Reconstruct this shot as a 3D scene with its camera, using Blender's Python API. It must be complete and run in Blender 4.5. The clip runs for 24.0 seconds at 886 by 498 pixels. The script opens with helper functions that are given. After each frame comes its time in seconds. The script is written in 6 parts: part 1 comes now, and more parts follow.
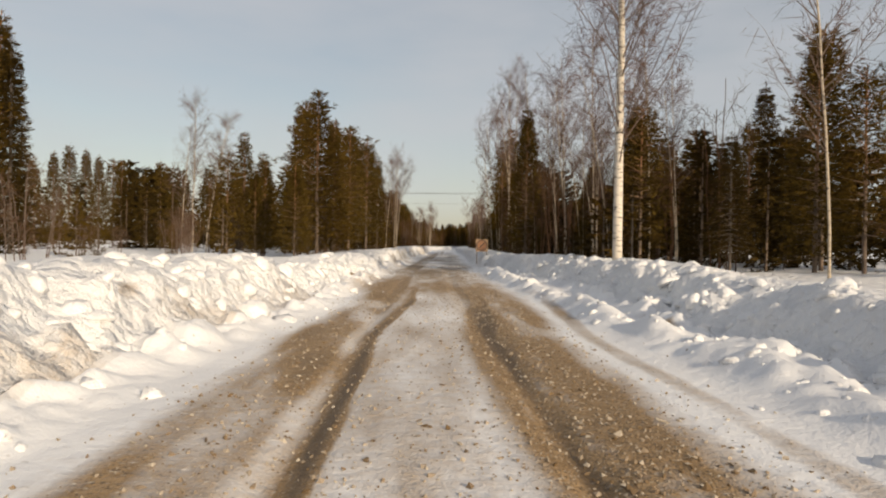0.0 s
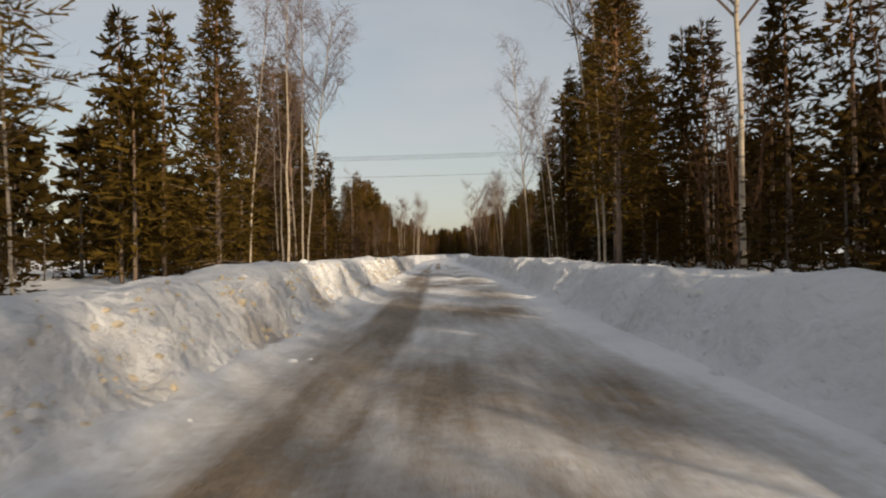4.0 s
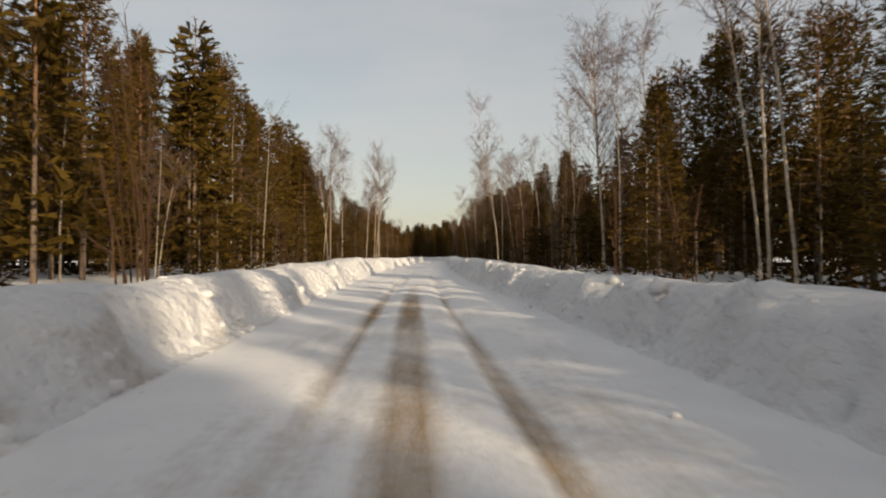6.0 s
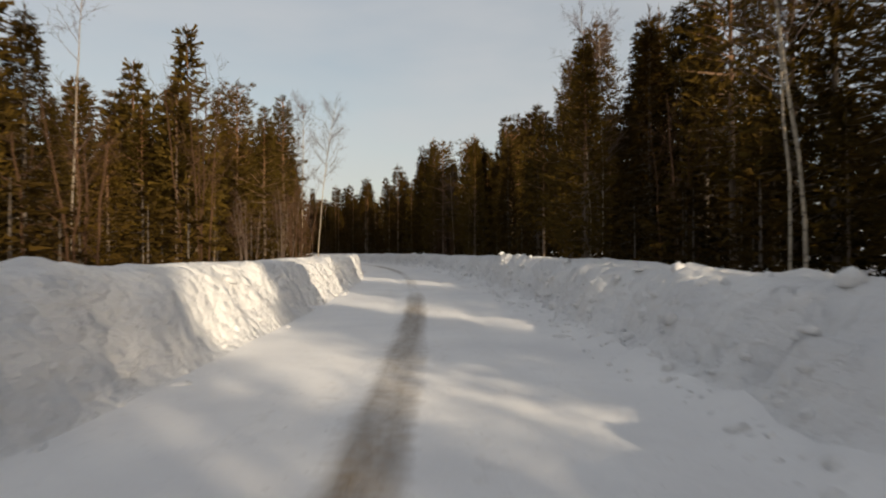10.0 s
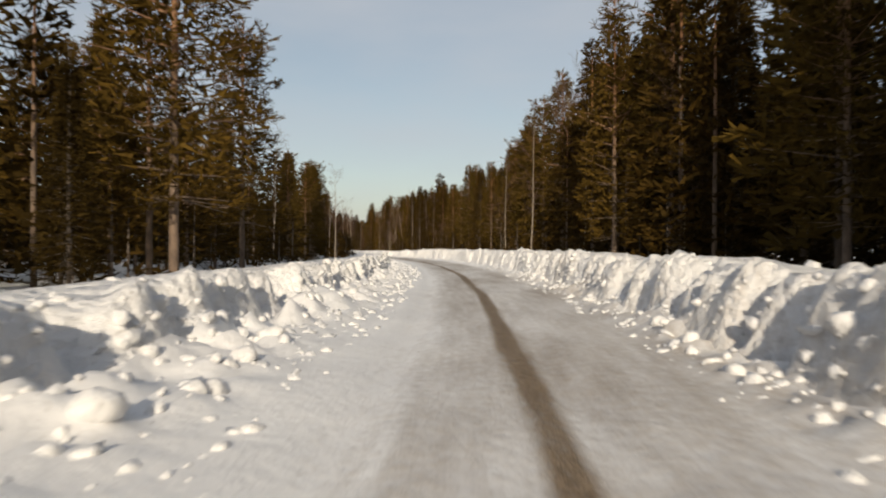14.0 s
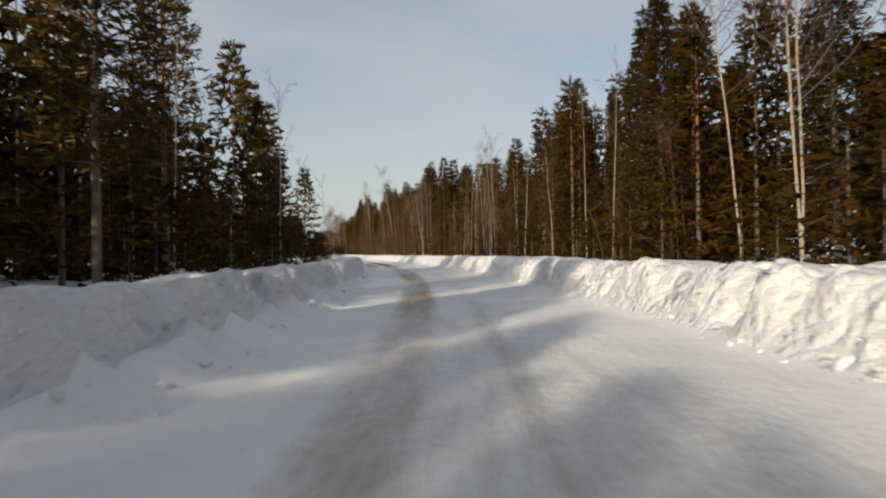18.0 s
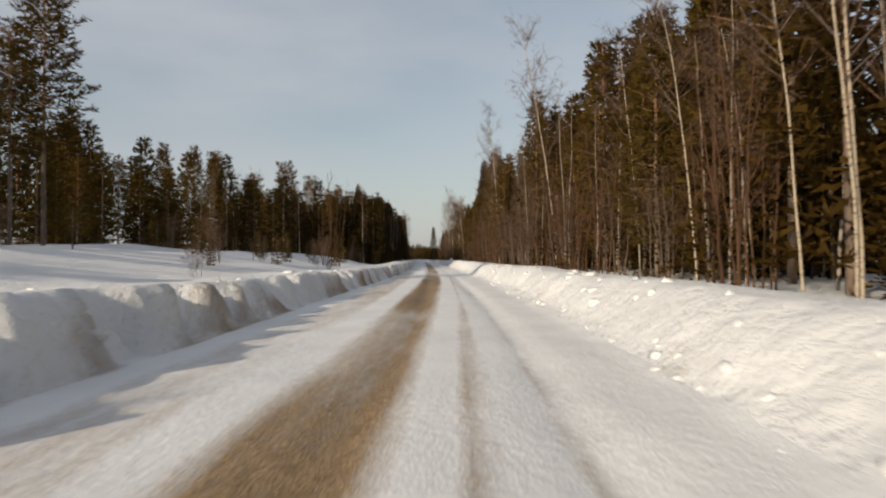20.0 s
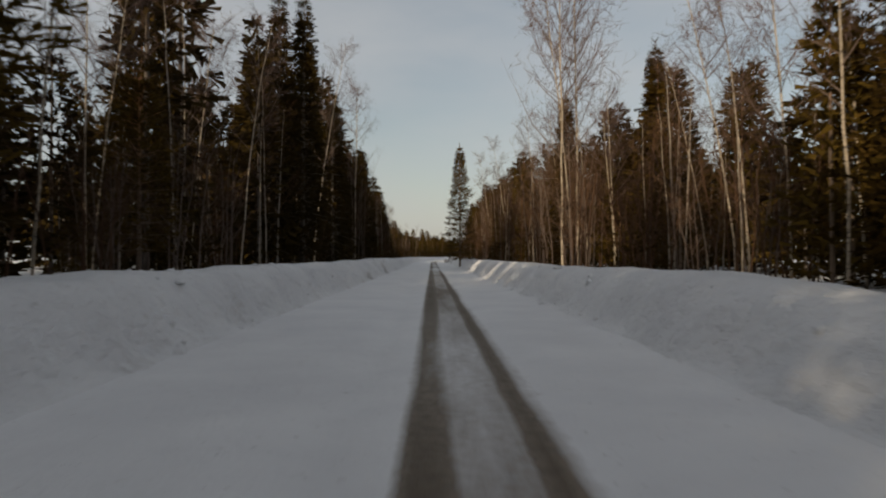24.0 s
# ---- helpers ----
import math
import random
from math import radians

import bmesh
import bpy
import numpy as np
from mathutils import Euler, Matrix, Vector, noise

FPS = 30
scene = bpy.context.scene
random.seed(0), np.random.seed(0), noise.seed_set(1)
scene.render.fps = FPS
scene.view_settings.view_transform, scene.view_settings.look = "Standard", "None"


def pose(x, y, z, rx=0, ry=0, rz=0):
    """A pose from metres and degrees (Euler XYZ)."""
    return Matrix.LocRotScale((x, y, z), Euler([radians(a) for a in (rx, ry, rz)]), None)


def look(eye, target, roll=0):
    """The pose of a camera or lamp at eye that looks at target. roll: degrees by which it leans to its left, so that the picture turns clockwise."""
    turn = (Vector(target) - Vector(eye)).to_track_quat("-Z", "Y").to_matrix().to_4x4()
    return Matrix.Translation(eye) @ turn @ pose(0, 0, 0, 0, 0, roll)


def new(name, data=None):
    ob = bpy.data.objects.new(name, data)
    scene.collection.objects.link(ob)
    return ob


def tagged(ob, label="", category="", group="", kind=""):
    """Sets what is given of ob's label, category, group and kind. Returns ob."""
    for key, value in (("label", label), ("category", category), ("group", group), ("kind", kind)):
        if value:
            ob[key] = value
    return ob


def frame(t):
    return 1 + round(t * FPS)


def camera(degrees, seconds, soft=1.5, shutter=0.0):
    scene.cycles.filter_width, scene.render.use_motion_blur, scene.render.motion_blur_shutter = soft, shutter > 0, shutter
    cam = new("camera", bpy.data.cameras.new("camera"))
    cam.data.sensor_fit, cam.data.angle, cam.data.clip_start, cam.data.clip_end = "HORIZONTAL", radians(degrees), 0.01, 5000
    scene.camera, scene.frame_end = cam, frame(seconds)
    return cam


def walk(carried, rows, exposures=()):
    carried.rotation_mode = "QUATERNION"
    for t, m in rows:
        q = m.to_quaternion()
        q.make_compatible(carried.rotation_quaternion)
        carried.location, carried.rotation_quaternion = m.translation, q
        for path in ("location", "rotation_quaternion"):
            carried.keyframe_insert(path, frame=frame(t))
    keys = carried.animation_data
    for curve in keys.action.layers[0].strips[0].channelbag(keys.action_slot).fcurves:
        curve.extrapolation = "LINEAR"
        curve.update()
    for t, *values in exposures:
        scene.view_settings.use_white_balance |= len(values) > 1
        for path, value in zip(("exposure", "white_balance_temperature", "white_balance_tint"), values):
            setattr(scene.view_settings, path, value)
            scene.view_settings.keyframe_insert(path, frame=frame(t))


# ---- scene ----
# One drive along a snowed-in forest road: a straight, a long left-hand bend, a second straight.
cam = camera(67.7, 24.0, soft=2.1, shutter=0.06)
EYE = 1.05
# seconds, x, y, turn to the left from +y, tilt, lean
PATH = [
    (0, 0.00, 0.00, 8.64, -0.25, 0.91),
    (0.5, -0.23, 1.13, 7.25, 0.47, 0.87),
    (1, -0.80, 3.96, 8.06, 0.98, 0.61),
    (1.5, -1.63, 8.31, 7.31, 0.57, -0.34),
    (2, -2.60, 13.82, 4.94, 0.36, -1.16),
    (2.5, -3.66, 20.41, 5.49, 0.28, -0.84),
    (3, -4.84, 28.13, 6.86, 0.32, -0.38),
    (3.5, -6.16, 37.12, 7.69, 0.37, -0.68),
    (4, -7.67, 47.54, 7.88, 0.46, -1.04),
    (4.5, -9.38, 59.45, 7.35, 1.34, -0.92),
    (5, -11.31, 72.82, 5.87, 1.01, -0.64),
    (5.5, -13.44, 87.47, 4.54, 0.91, -0.34),
    (6, -15.77, 103.14, 5.66, 0.67, -0.02),
    (6.5, -18.13, 119.45, 5.49, 0.86, 0.31),
    (7, -20.39, 136.09, 5.08, 1.31, 0.50),
    (7.5, -22.46, 153.14, 4.69, 0.72, 0.28),
    (8, -24.29, 170.74, 3.96, 1.04, 0.04),
    (8.5, -25.97, 188.90, 3.66, 0.76, 0.27),
    (9, -27.60, 207.50, 3.97, 0.94, 0.47),
    (9.5, -29.46, 226.31, 5.53, 0.62, 0.13),
    (10, -31.85, 245.05, 8.86, 0.33, -0.21),
    (10.5, -35.16, 263.52, 12.49, 0.55, 0.00),
    (11, -39.74, 281.53, 16.17, 0.40, 0.25),
    (11.5, -45.73, 298.97, 21.82, 0.34, 0.09),
    (12, -53.22, 315.74, 29.83, 0.32, -0.17),
    (12.5, -62.09, 331.74, 37.05, 1.28, -0.34),
    (13, -72.16, 346.89, 38.33, 0.75, -0.38),
    (13.5, -83.21, 361.16, 39.76, 0.85, -0.05),
    (14, -95.04, 374.56, 46.19, 0.13, 0.25),
    (14.5, -107.56, 387.11, 47.45, 0.68, -0.05),
    (15, -120.73, 398.87, 53.10, 0.25, -0.29),
    (15.5, -134.47, 409.90, 64.90, -0.15, 0.25),
    (16, -148.74, 420.29, 61.85, 0.18, 0.76),
    (16.5, -163.53, 430.06, 58.05, 0.82, 0.45),
    (17, -178.83, 439.21, 59.28, 0.81, -0.09),
    (17.5, -194.70, 447.47, 66.80, -0.14, -0.60),
    (18, -211.16, 454.57, 70.76, 0.28, -0.98),
    (18.5, -228.12, 460.50, 73.36, 0.29, -0.92),
    (19, -245.50, 465.28, 77.08, 0.27, -0.70),
    (19.5, -263.20, 469.07, 81.25, 0.21, -0.52),
    (20, -281.14, 472.07, 82.96, 0.89, -0.18),
    (20.5, -299.13, 474.47, 82.61, 0.52, 0.77),
    (21, -317.03, 476.49, 81.48, 0.95, 1.37),
    (21.5, -334.83, 478.26, 82.99, 0.94, 0.23),
    (22, -352.56, 479.90, 81.78, 1.12, -0.94),
    (22.5, -370.28, 481.49, 81.92, 0.68, -0.36),
    (23, -388.03, 483.09, 82.81, 0.26, 0.44),
    (23.5, -405.85, 484.70, 83.62, 0.68, 0.28),
    (24, -423.73, 486.31, 84.02, 0.65, -0.06),
]


def ahead(turn, tilt):
    a, b = radians(turn), radians(tilt)
    return Vector((-math.sin(a) * math.cos(b), math.cos(a) * math.cos(b), math.sin(b)))


ROWS = []
for t, x, y, turn, tilt, lean in PATH:
    eye = Vector((x, y, EYE))
    ROWS.append((t, look(eye, eye + 2 * ahead(turn, tilt), lean)))
walk(cam, ROWS, exposures=[(0.0, -0.03, 8200.0, 11.0), (2.5, -0.05, 8000.0, 10.0), (5.0, -0.05, 8500.0, 11.0), (6.0, 0.05, 8750.0, 11.0), (7.0, 0.0, 8600.0, 11.0), (9.0, -0.02, 8200.0, 10.0), (10.5, 0.05, 8500.0, 10.0), (13.0, -0.1, 7700.0, 9.0), (15.0, -0.05, 7800.0, 9.0), (17.0, -0.05, 7550.0, 9.0), (19.5, -0.1, 7700.0, 9.0), (22.0, -0.1, 7700.0, 9.0), (23.0, -0.25, 7900.0, 9.0), (24.0, -0.22, 8300.0, 9.0)])

# ---- light ----
SUN_TURN, SUN_HIGH = 43.0, 19.0  # the way the shadows fall (turn from +y), the sun's height
world = bpy.data.worlds.new("world")
scene.world = world
world.use_nodes = True
wn = world.node_tree
sky = wn.nodes.new("ShaderNodeTexSky")
sky.sky_type = "NISHITA"
sky.sun_disc = False
sky.sun_elevation = radians(SUN_HIGH)
sky.sun_rotation = radians(180 - SUN_TURN)
sky.air_density, sky.dust_density, sky.ozone_density = 1.0, 1.5, 1.5
background = wn.nodes["Background"]
background.inputs["Strength"].default_value = 0.13
veil = wn.nodes.new("ShaderNodeTexNoise")  # thin high cloud
veil.inputs["Scale"].default_value, veil.inputs["Detail"].default_value = 2.2, 5.0
stretch = wn.nodes.new("ShaderNodeMapping")
stretch.inputs["Scale"].default_value = (1.0, 1.0, 3.5)
wn.links.new(wn.nodes.new("ShaderNodeTexCoord").outputs["Generated"], stretch.inputs["Vector"])
wn.links.new(stretch.outputs["Vector"], veil.inputs["Vector"])
amount = wn.nodes.new("ShaderNodeMapRange")
amount.inputs["From Min"].default_value, amount.inputs["From Max"].default_value = 0.3, 0.75
amount.inputs["To Min"].default_value, amount.inputs["To Max"].default_value = 0.3, 0.85
wn.links.new(veil.outputs["Fac"], amount.inputs["Value"])
cloudy = wn.nodes.new("ShaderNodeMix")
cloudy.data_type = "RGBA"
cloudy.inputs[7].default_value = (3.95, 4.5, 5.6, 1.0)
wn.links.new(amount.outputs["Result"], cloudy.inputs[0])
wn.links.new(sky.outputs["Color"], cloudy.inputs[6])
wn.links.new(cloudy.outputs[2], background.inputs["Color"])
sun = new("sun", bpy.data.lights.new("sun", "SUN"))
sun.data.energy, sun.data.angle, sun.data.color = 4.2, radians(0.9), (1.0, 0.92, 0.81)
toward = Vector((math.sin(radians(SUN_TURN)), -math.cos(radians(SUN_TURN)), math.tan(radians(SUN_HIGH))))
sun.matrix_world = look(toward * 100, (0, 0, 0))


# ---- materials ----
def material(name):
    m = bpy.data.materials.new(name)
    m.use_nodes = True
    return m, m.node_tree, m.node_tree.nodes["Principled BSDF"]


def add(nt, kind, **inputs):
    n = nt.nodes.new(kind)
    for key, value in inputs.items():
        key = key.replace("_", " ")
        if hasattr(value, "is_linked"):
            nt.links.new(value, n.inputs[key])
        else:
            n.inputs[key].default_value = value
    return n


def noise_tex(nt, vector, scale, detail=4.0, rough=0.55):
    return add(nt, "ShaderNodeTexNoise", Vector=vector, Scale=scale, Detail=detail, Roughness=rough).outputs["Fac"]


def mix(nt, fac, a, b):
    n = nt.nodes.new("ShaderNodeMix")
    n.data_type = "RGBA"
    for socket, value in ((n.inputs[0], fac), (n.inputs[6], a), (n.inputs[7], b)):
        if hasattr(value, "is_linked"):
            nt.links.new(value, socket)
        else:
            socket.default_value = value
    return n.outputs[2]


def ramp(nt, fac, low, high):
    n = add(nt, "ShaderNodeMapRange", Value=fac)
    n.inputs["From Min"].default_value, n.inputs["From Max"].default_value = low, high
    return n.outputs["Result"]


def maths(nt, operation, a, b=0.0):
    n = nt.nodes.new("ShaderNodeMath")
    n.operation = operation
    for socket, value in ((n.inputs[0], a), (n.inputs[1], b)):
        if hasattr(value, "is_linked"):
            nt.links.new(value, socket)
        else:
            socket.default_value = value
    return n.outputs[0]


def bump(nt, bsdf, height, strength, distance):
    n = add(nt, "ShaderNodeBump", Height=height, Strength=strength, Distance=distance)
    nt.links.new(n.outputs["Normal"], bsdf.inputs["Normal"])


def geometry(nt):
    return nt.nodes.new("ShaderNodeNewGeometry").outputs["Position"]


def rgb(r, g, b):
    return (r, g, b, 1.0)


def snow_material(name, dirty, rugged):
    """Packed or ploughed snow. The mesh's own attribute says where road grit lies."""
    m, nt, bsdf = material(name)
    at = geometry(nt)
    grit = nt.nodes.new("ShaderNodeAttribute")
    grit.attribute_name = "grit"
    uv = nt.nodes.new("ShaderNodeUVMap").outputs["UV"]
    stretch = add(nt, "ShaderNodeMapping", Vector=uv)
    stretch.inputs["Scale"].default_value = (1.0, 0.12, 1.0)
    streak = noise_tex(nt, stretch.outputs["Vector"], 5.0, 5.0, 0.6)
    coarse = noise_tex(nt, at, 0.7, 3.0)
    fine = noise_tex(nt, at, 9.0, 5.0, 0.65)
    speck = noise_tex(nt, at, 45.0, 2.0, 0.6)
    white = mix(nt, ramp(nt, coarse, 0.3, 0.7), rgb(0.80, 0.80, 0.80), rgb(0.70, 0.70, 0.71))
    white = mix(nt, ramp(nt, fine, 0.62, 0.8), white, rgb(0.62, 0.61, 0.60))
    spread = maths(nt, "ADD", maths(nt, "MULTIPLY", grit.outputs["Fac"], 1.25),
                   maths(nt, "MULTIPLY", maths(nt, "ADD", maths(nt, "ADD", streak, fine), -1.0), dirty))
    brown = mix(nt, ramp(nt, fine, 0.35, 0.65), rgb(0.21, 0.128, 0.058), rgb(0.37, 0.245, 0.13))
    brown = mix(nt, ramp(nt, speck, 0.56, 0.68), brown, rgb(0.09, 0.06, 0.035))
    brown = mix(nt, ramp(nt, noise_tex(nt, at, 30.0, 2.0), 0.62, 0.72), brown, rgb(0.5, 0.42, 0.33))
    # grit coloured greyer and darker by stretch, mostly standing in for shade
    greyed = nt.nodes.new("ShaderNodeAttribute")
    greyed.attribute_name = "greyed"
    brown = mix(nt, maths(nt, "MULTIPLY", greyed.outputs["Fac"], 0.8), brown, mix(nt, ramp(nt, fine, 0.35, 0.65), rgb(0.10, 0.083, 0.066), rgb(0.20, 0.17, 0.14)))
    base = mix(nt, ramp(nt, spread, 0.22, 0.85), white, brown)
    base = mix(nt, maths(nt, "MULTIPLY", ramp(nt, spread, 0.95, 1.5), 0.8), base, rgb(0.085, 0.055, 0.03))
    spots = maths(nt, "MULTIPLY", ramp(nt, noise_tex(nt, at, 16.0, 1.0), 0.72, 0.78), dirty)
    base = mix(nt, maths(nt, "MULTIPLY", spots, 0.6), base, rgb(0.16, 0.12, 0.08))
    nt.links.new(base, bsdf.inputs["Base Color"])
    bsdf.inputs["Roughness"].default_value = 0.62
    bsdf.inputs["Specular IOR Level"].default_value = 0.3
    clods = add(nt, "ShaderNodeTexVoronoi", Vector=at, Scale=6.5, Randomness=1.0).outputs["Distance"]
    crumbs = noise_tex(nt, at, 3.2, 6.0, 0.62)
    relief = maths(nt, "ADD", maths(nt, "MULTIPLY", crumbs, 2.2 * rugged), maths(nt, "MULTIPLY", clods, -0.9 * rugged))
    soft = nt.nodes.new("ShaderNodeAttribute")
    soft.attribute_name = "drifted"
    relief = maths(nt, "MULTIPLY", relief, maths(nt, "SUBTRACT", 1.0, soft.outputs["Fac"]))
    height = maths(nt, "ADD", relief, maths(nt, "ADD", maths(nt, "MULTIPLY", fine, 0.25 + 0.3 * rugged), maths(nt, "MULTIPLY", speck, 0.08 + 0.12 * rugged)))
    pebbles = add(nt, "ShaderNodeTexVoronoi", Vector=at, Scale=60.0, Randomness=1.0).outputs["Distance"]
    height = maths(nt, "ADD", height, maths(nt, "MULTIPLY", pebbles, maths(nt, "MULTIPLY", ramp(nt, spread, 0.35, 0.9), 0.16)))
    bump(nt, bsdf, height, 0.85, 0.05 + 0.03 * rugged)
    return m


def bark_material(name, low, high, scale, change=None, white=False):
    m, nt, bsdf = material(name)
    at = nt.nodes.new("ShaderNodeTexCoord").outputs["Object"]
    flat = add(nt, "ShaderNodeMapping", Vector=at)
    flat.inputs["Scale"].default_value = (1.0, 1.0, 3.2) if white else (1.0, 1.0, 0.3)
    grain = noise_tex(nt, flat.outputs["Vector"], scale, 4.0, 0.65)
    base = mix(nt, ramp(nt, grain, 0.52, 0.66) if white else ramp(nt, grain, 0.35, 0.65), rgb(*low), rgb(*high))
    if change:
        z = add(nt, "ShaderNodeSeparateXYZ", Vector=at).outputs["Z"]
        base = mix(nt, ramp(nt, z, change[0], change[1]), base, rgb(*change[2]))
    nt.links.new(base, bsdf.inputs["Base Color"])
    bsdf.inputs["Roughness"].default_value = 0.85
    bump(nt, bsdf, grain, 0.6, 0.02)
    return m


def leaf_material(name, a, b, c):
    """Needles or twigs: three tones, by the tree and by the tuft."""
    m, nt, bsdf = material(name)
    who = nt.nodes.new("ShaderNodeObjectInfo").outputs["Random"]
    tuft = nt.nodes.new("ShaderNodeNewGeometry").outputs["Random Per Island"]
    base = mix(nt, who, rgb(*a), rgb(*b))
    base = mix(nt, maths(nt, "MULTIPLY", tuft, 0.65), base, rgb(*c))
    nt.links.new(base, bsdf.inputs["Base Color"])
    bsdf.inputs["Roughness"].default_value = 0.7
    bsdf.inputs["Specular IOR Level"].default_value = 0.03
    return m


def plain_material(name, colour, rough=0.6, metal=0.0, other=None):
    m, nt, bsdf = material(name)
    grain = noise_tex(nt, geometry(nt), 14.0, 4.0)
    other = other or tuple(v * 0.7 for v in colour)
    nt.links.new(mix(nt, ramp(nt, grain, 0.35, 0.7), rgb(*colour), rgb(*other)), bsdf.inputs["Base Color"])
    bsdf.inputs["Roughness"].default_value, bsdf.inputs["Metallic"].default_value = rough, metal
    return m


SNOW_ROAD = snow_material("packed_road_snow", 0.5, 0.12)
SNOW_BANK = snow_material("ploughed_snow", 0.55, 1.0)
SNOW_LUMP = snow_material("snow_lumps", 0.3, 0.6)
SNOW_STAINED = leaf_material("grit_stained_snow", (0.56, 0.47, 0.34), (0.58, 0.49, 0.36), (0.64, 0.56, 0.44))
SNOW_FIELD = snow_material("untouched_snow", 0.1, 0.1)
PINE_BARK = bark_material("pine_bark", (0.09, 0.065, 0.05), (0.2, 0.14, 0.1), 9.0, (3.0, 8.0, (0.3, 0.14, 0.06)))
SPRUCE_BARK = bark_material("spruce_bark", (0.07, 0.055, 0.045), (0.15, 0.12, 0.1), 11.0)
WHITE_BARK = bark_material("white_birch_bark", (0.60, 0.54, 0.46), (0.07, 0.06, 0.055), 5.0, None, True)
BIRCH_BARK = bark_material("birch_bark", (0.44, 0.36, 0.27), (0.07, 0.06, 0.055), 5.0, None, True)
YOUNG_BARK = bark_material("young_birch_bark", (0.30, 0.25, 0.20), (0.12, 0.09, 0.075), 6.0, None, True)
TWIG_BARK = bark_material("twig_bark", (0.09, 0.06, 0.048), (0.15, 0.105, 0.082), 12.0)
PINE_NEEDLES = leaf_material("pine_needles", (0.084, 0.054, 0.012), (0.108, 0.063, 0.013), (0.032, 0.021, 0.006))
# for spruces, and for edge pines whose shade is put into the colour
SPRUCE_SHADE_NEEDLES = leaf_material("spruce_shade_needles", (0.042, 0.027, 0.007), (0.062, 0.035, 0.008), (0.018, 0.012, 0.004))
BIRCH_TWIGS = leaf_material("birch_twigs", (0.13, 0.085, 0.072), (0.17, 0.115, 0.09), (0.08, 0.05, 0.042))
THICKET_TWIGS = leaf_material("thicket_twigs", (0.10, 0.055, 0.034), (0.13, 0.078, 0.046), (0.055, 0.03, 0.02))


# ---- meshes ----
rng = np.random.default_rng(7)


def mesh_of(name, verts, faces, mats, smooth=False):
    me = bpy.data.meshes.new(name)
    verts, faces = np.asarray(verts, float).reshape(-1, 3), np.asarray(faces, int)
    n, k = faces.shape
    me.vertices.add(len(verts))
    me.vertices.foreach_set("co", verts.ravel())
    me.loops.add(n * k)
    me.loops.foreach_set("vertex_index", faces.ravel())
    me.polygons.add(n)
    me.polygons.foreach_set("loop_start", np.arange(n) * k)
    me.polygons.foreach_set("use_smooth", np.full(n, smooth))
    me.update(calc_edges=True)
    for m in mats if isinstance(mats, (list, tuple)) else [mats]:
        me.materials.append(m)
    return me


def part(name, me, parent, label=""):
    ob = new(name, me)
    ob.parent = parent
    return tagged(ob, label)


def lattice(x, y, seed):
    """Smooth random values between -1 and 1 over the plane."""
    xi, yi = np.floor(x), np.floor(y)
    fx, fy = x - xi, y - yi
    fx, fy = fx * fx * (3 - 2 * fx), fy * fy * (3 - 2 * fy)

    def at(a, b):
        h = np.sin(a * 127.1 + b * 311.7 + seed * 74.7) * 43758.5453
        return (h - np.floor(h)) * 2 - 1

    low = at(xi, yi) * (1 - fx) + at(xi + 1, yi) * fx
    top = at(xi, yi + 1) * (1 - fx) + at(xi + 1, yi + 1) * fx
    return low * (1 - fy) + top * fy


def rough(x, y, seed, octaves=4):
    out, size = 0.0, 1.0
    for k in range(octaves):
        out = out + size * lattice(x * 2**k, y * 2**k, seed + k)
        size *= 0.5
    return out


# ---- the road's line ----
times = np.array([r[0] for r in PATH])
px_, py_ = np.array([r[1] for r in PATH]), np.array([r[2] for r in PATH])
fine_t = np.linspace(0, 24, 961)


def glide(values):
    """Smooth curve through values at the path's even times."""
    k = np.minimum((fine_t / 0.5).astype(int), len(values) - 2)
    u = fine_t / 0.5 - k
    pick = lambda j: values[np.clip(k + j, 0, len(values) - 1)]
    return (pick(-1) * (-u + 2 * u**2 - u**3) + pick(0) * (2 - 5 * u**2 + 3 * u**3)
            + pick(1) * (u + 4 * u**2 - 3 * u**3) + pick(2) * (-u**2 + u**3)) / 2


lx, ly = glide(px_), glide(py_)
run = np.r_[0, np.cumsum(np.hypot(np.diff(lx), np.diff(ly)))]
LENGTH = run[-1]
S = np.arange(-30.0, LENGTH + 420.0, 1.0)
gx, gy = np.interp(S, run, lx), np.interp(S, run, ly)
a0, a1 = radians(10.5), radians(85.0)
before, after = S < 0, S > LENGTH
gx[before], gy[before] = lx[0] - math.sin(a0) * S[before], ly[0] + math.cos(a0) * S[before]
beyond = S[after] - LENGTH
bend = a1 - np.radians(np.clip((beyond - 110) / 14, 0, 22))
gx[after], gy[after] = lx[-1] + np.cumsum(-np.sin(bend)), ly[-1] + np.cumsum(np.cos(bend))
kernel = np.exp(-0.5 * (np.arange(-24, 25) / 8.0) ** 2)
kernel /= kernel.sum()
mid = slice(24, len(S) - 24)
CX, CY = gx.copy(), gy.copy()
CX[mid], CY[mid] = np.convolve(gx, kernel, "valid"), np.convolve(gy, kernel, "valid")
TX, TY = np.gradient(CX), np.gradient(CY)
norm = np.hypot(TX, TY)
TX, TY = TX / norm, TY / norm


def spot(s, u):
    """The place s metres along the road and u metres to the right of its line."""
    x, y = np.interp(s, S, CX), np.interp(s, S, CY)
    tx, ty = np.interp(s, S, TX), np.interp(s, S, TY)
    return x + u * ty, y - u * tx


def along(t):
    """Metres along the road at t seconds of the drive."""
    return np.interp(t, fine_t, run) + np.maximum(np.asarray(t, float) - 24, 0) * 36.0


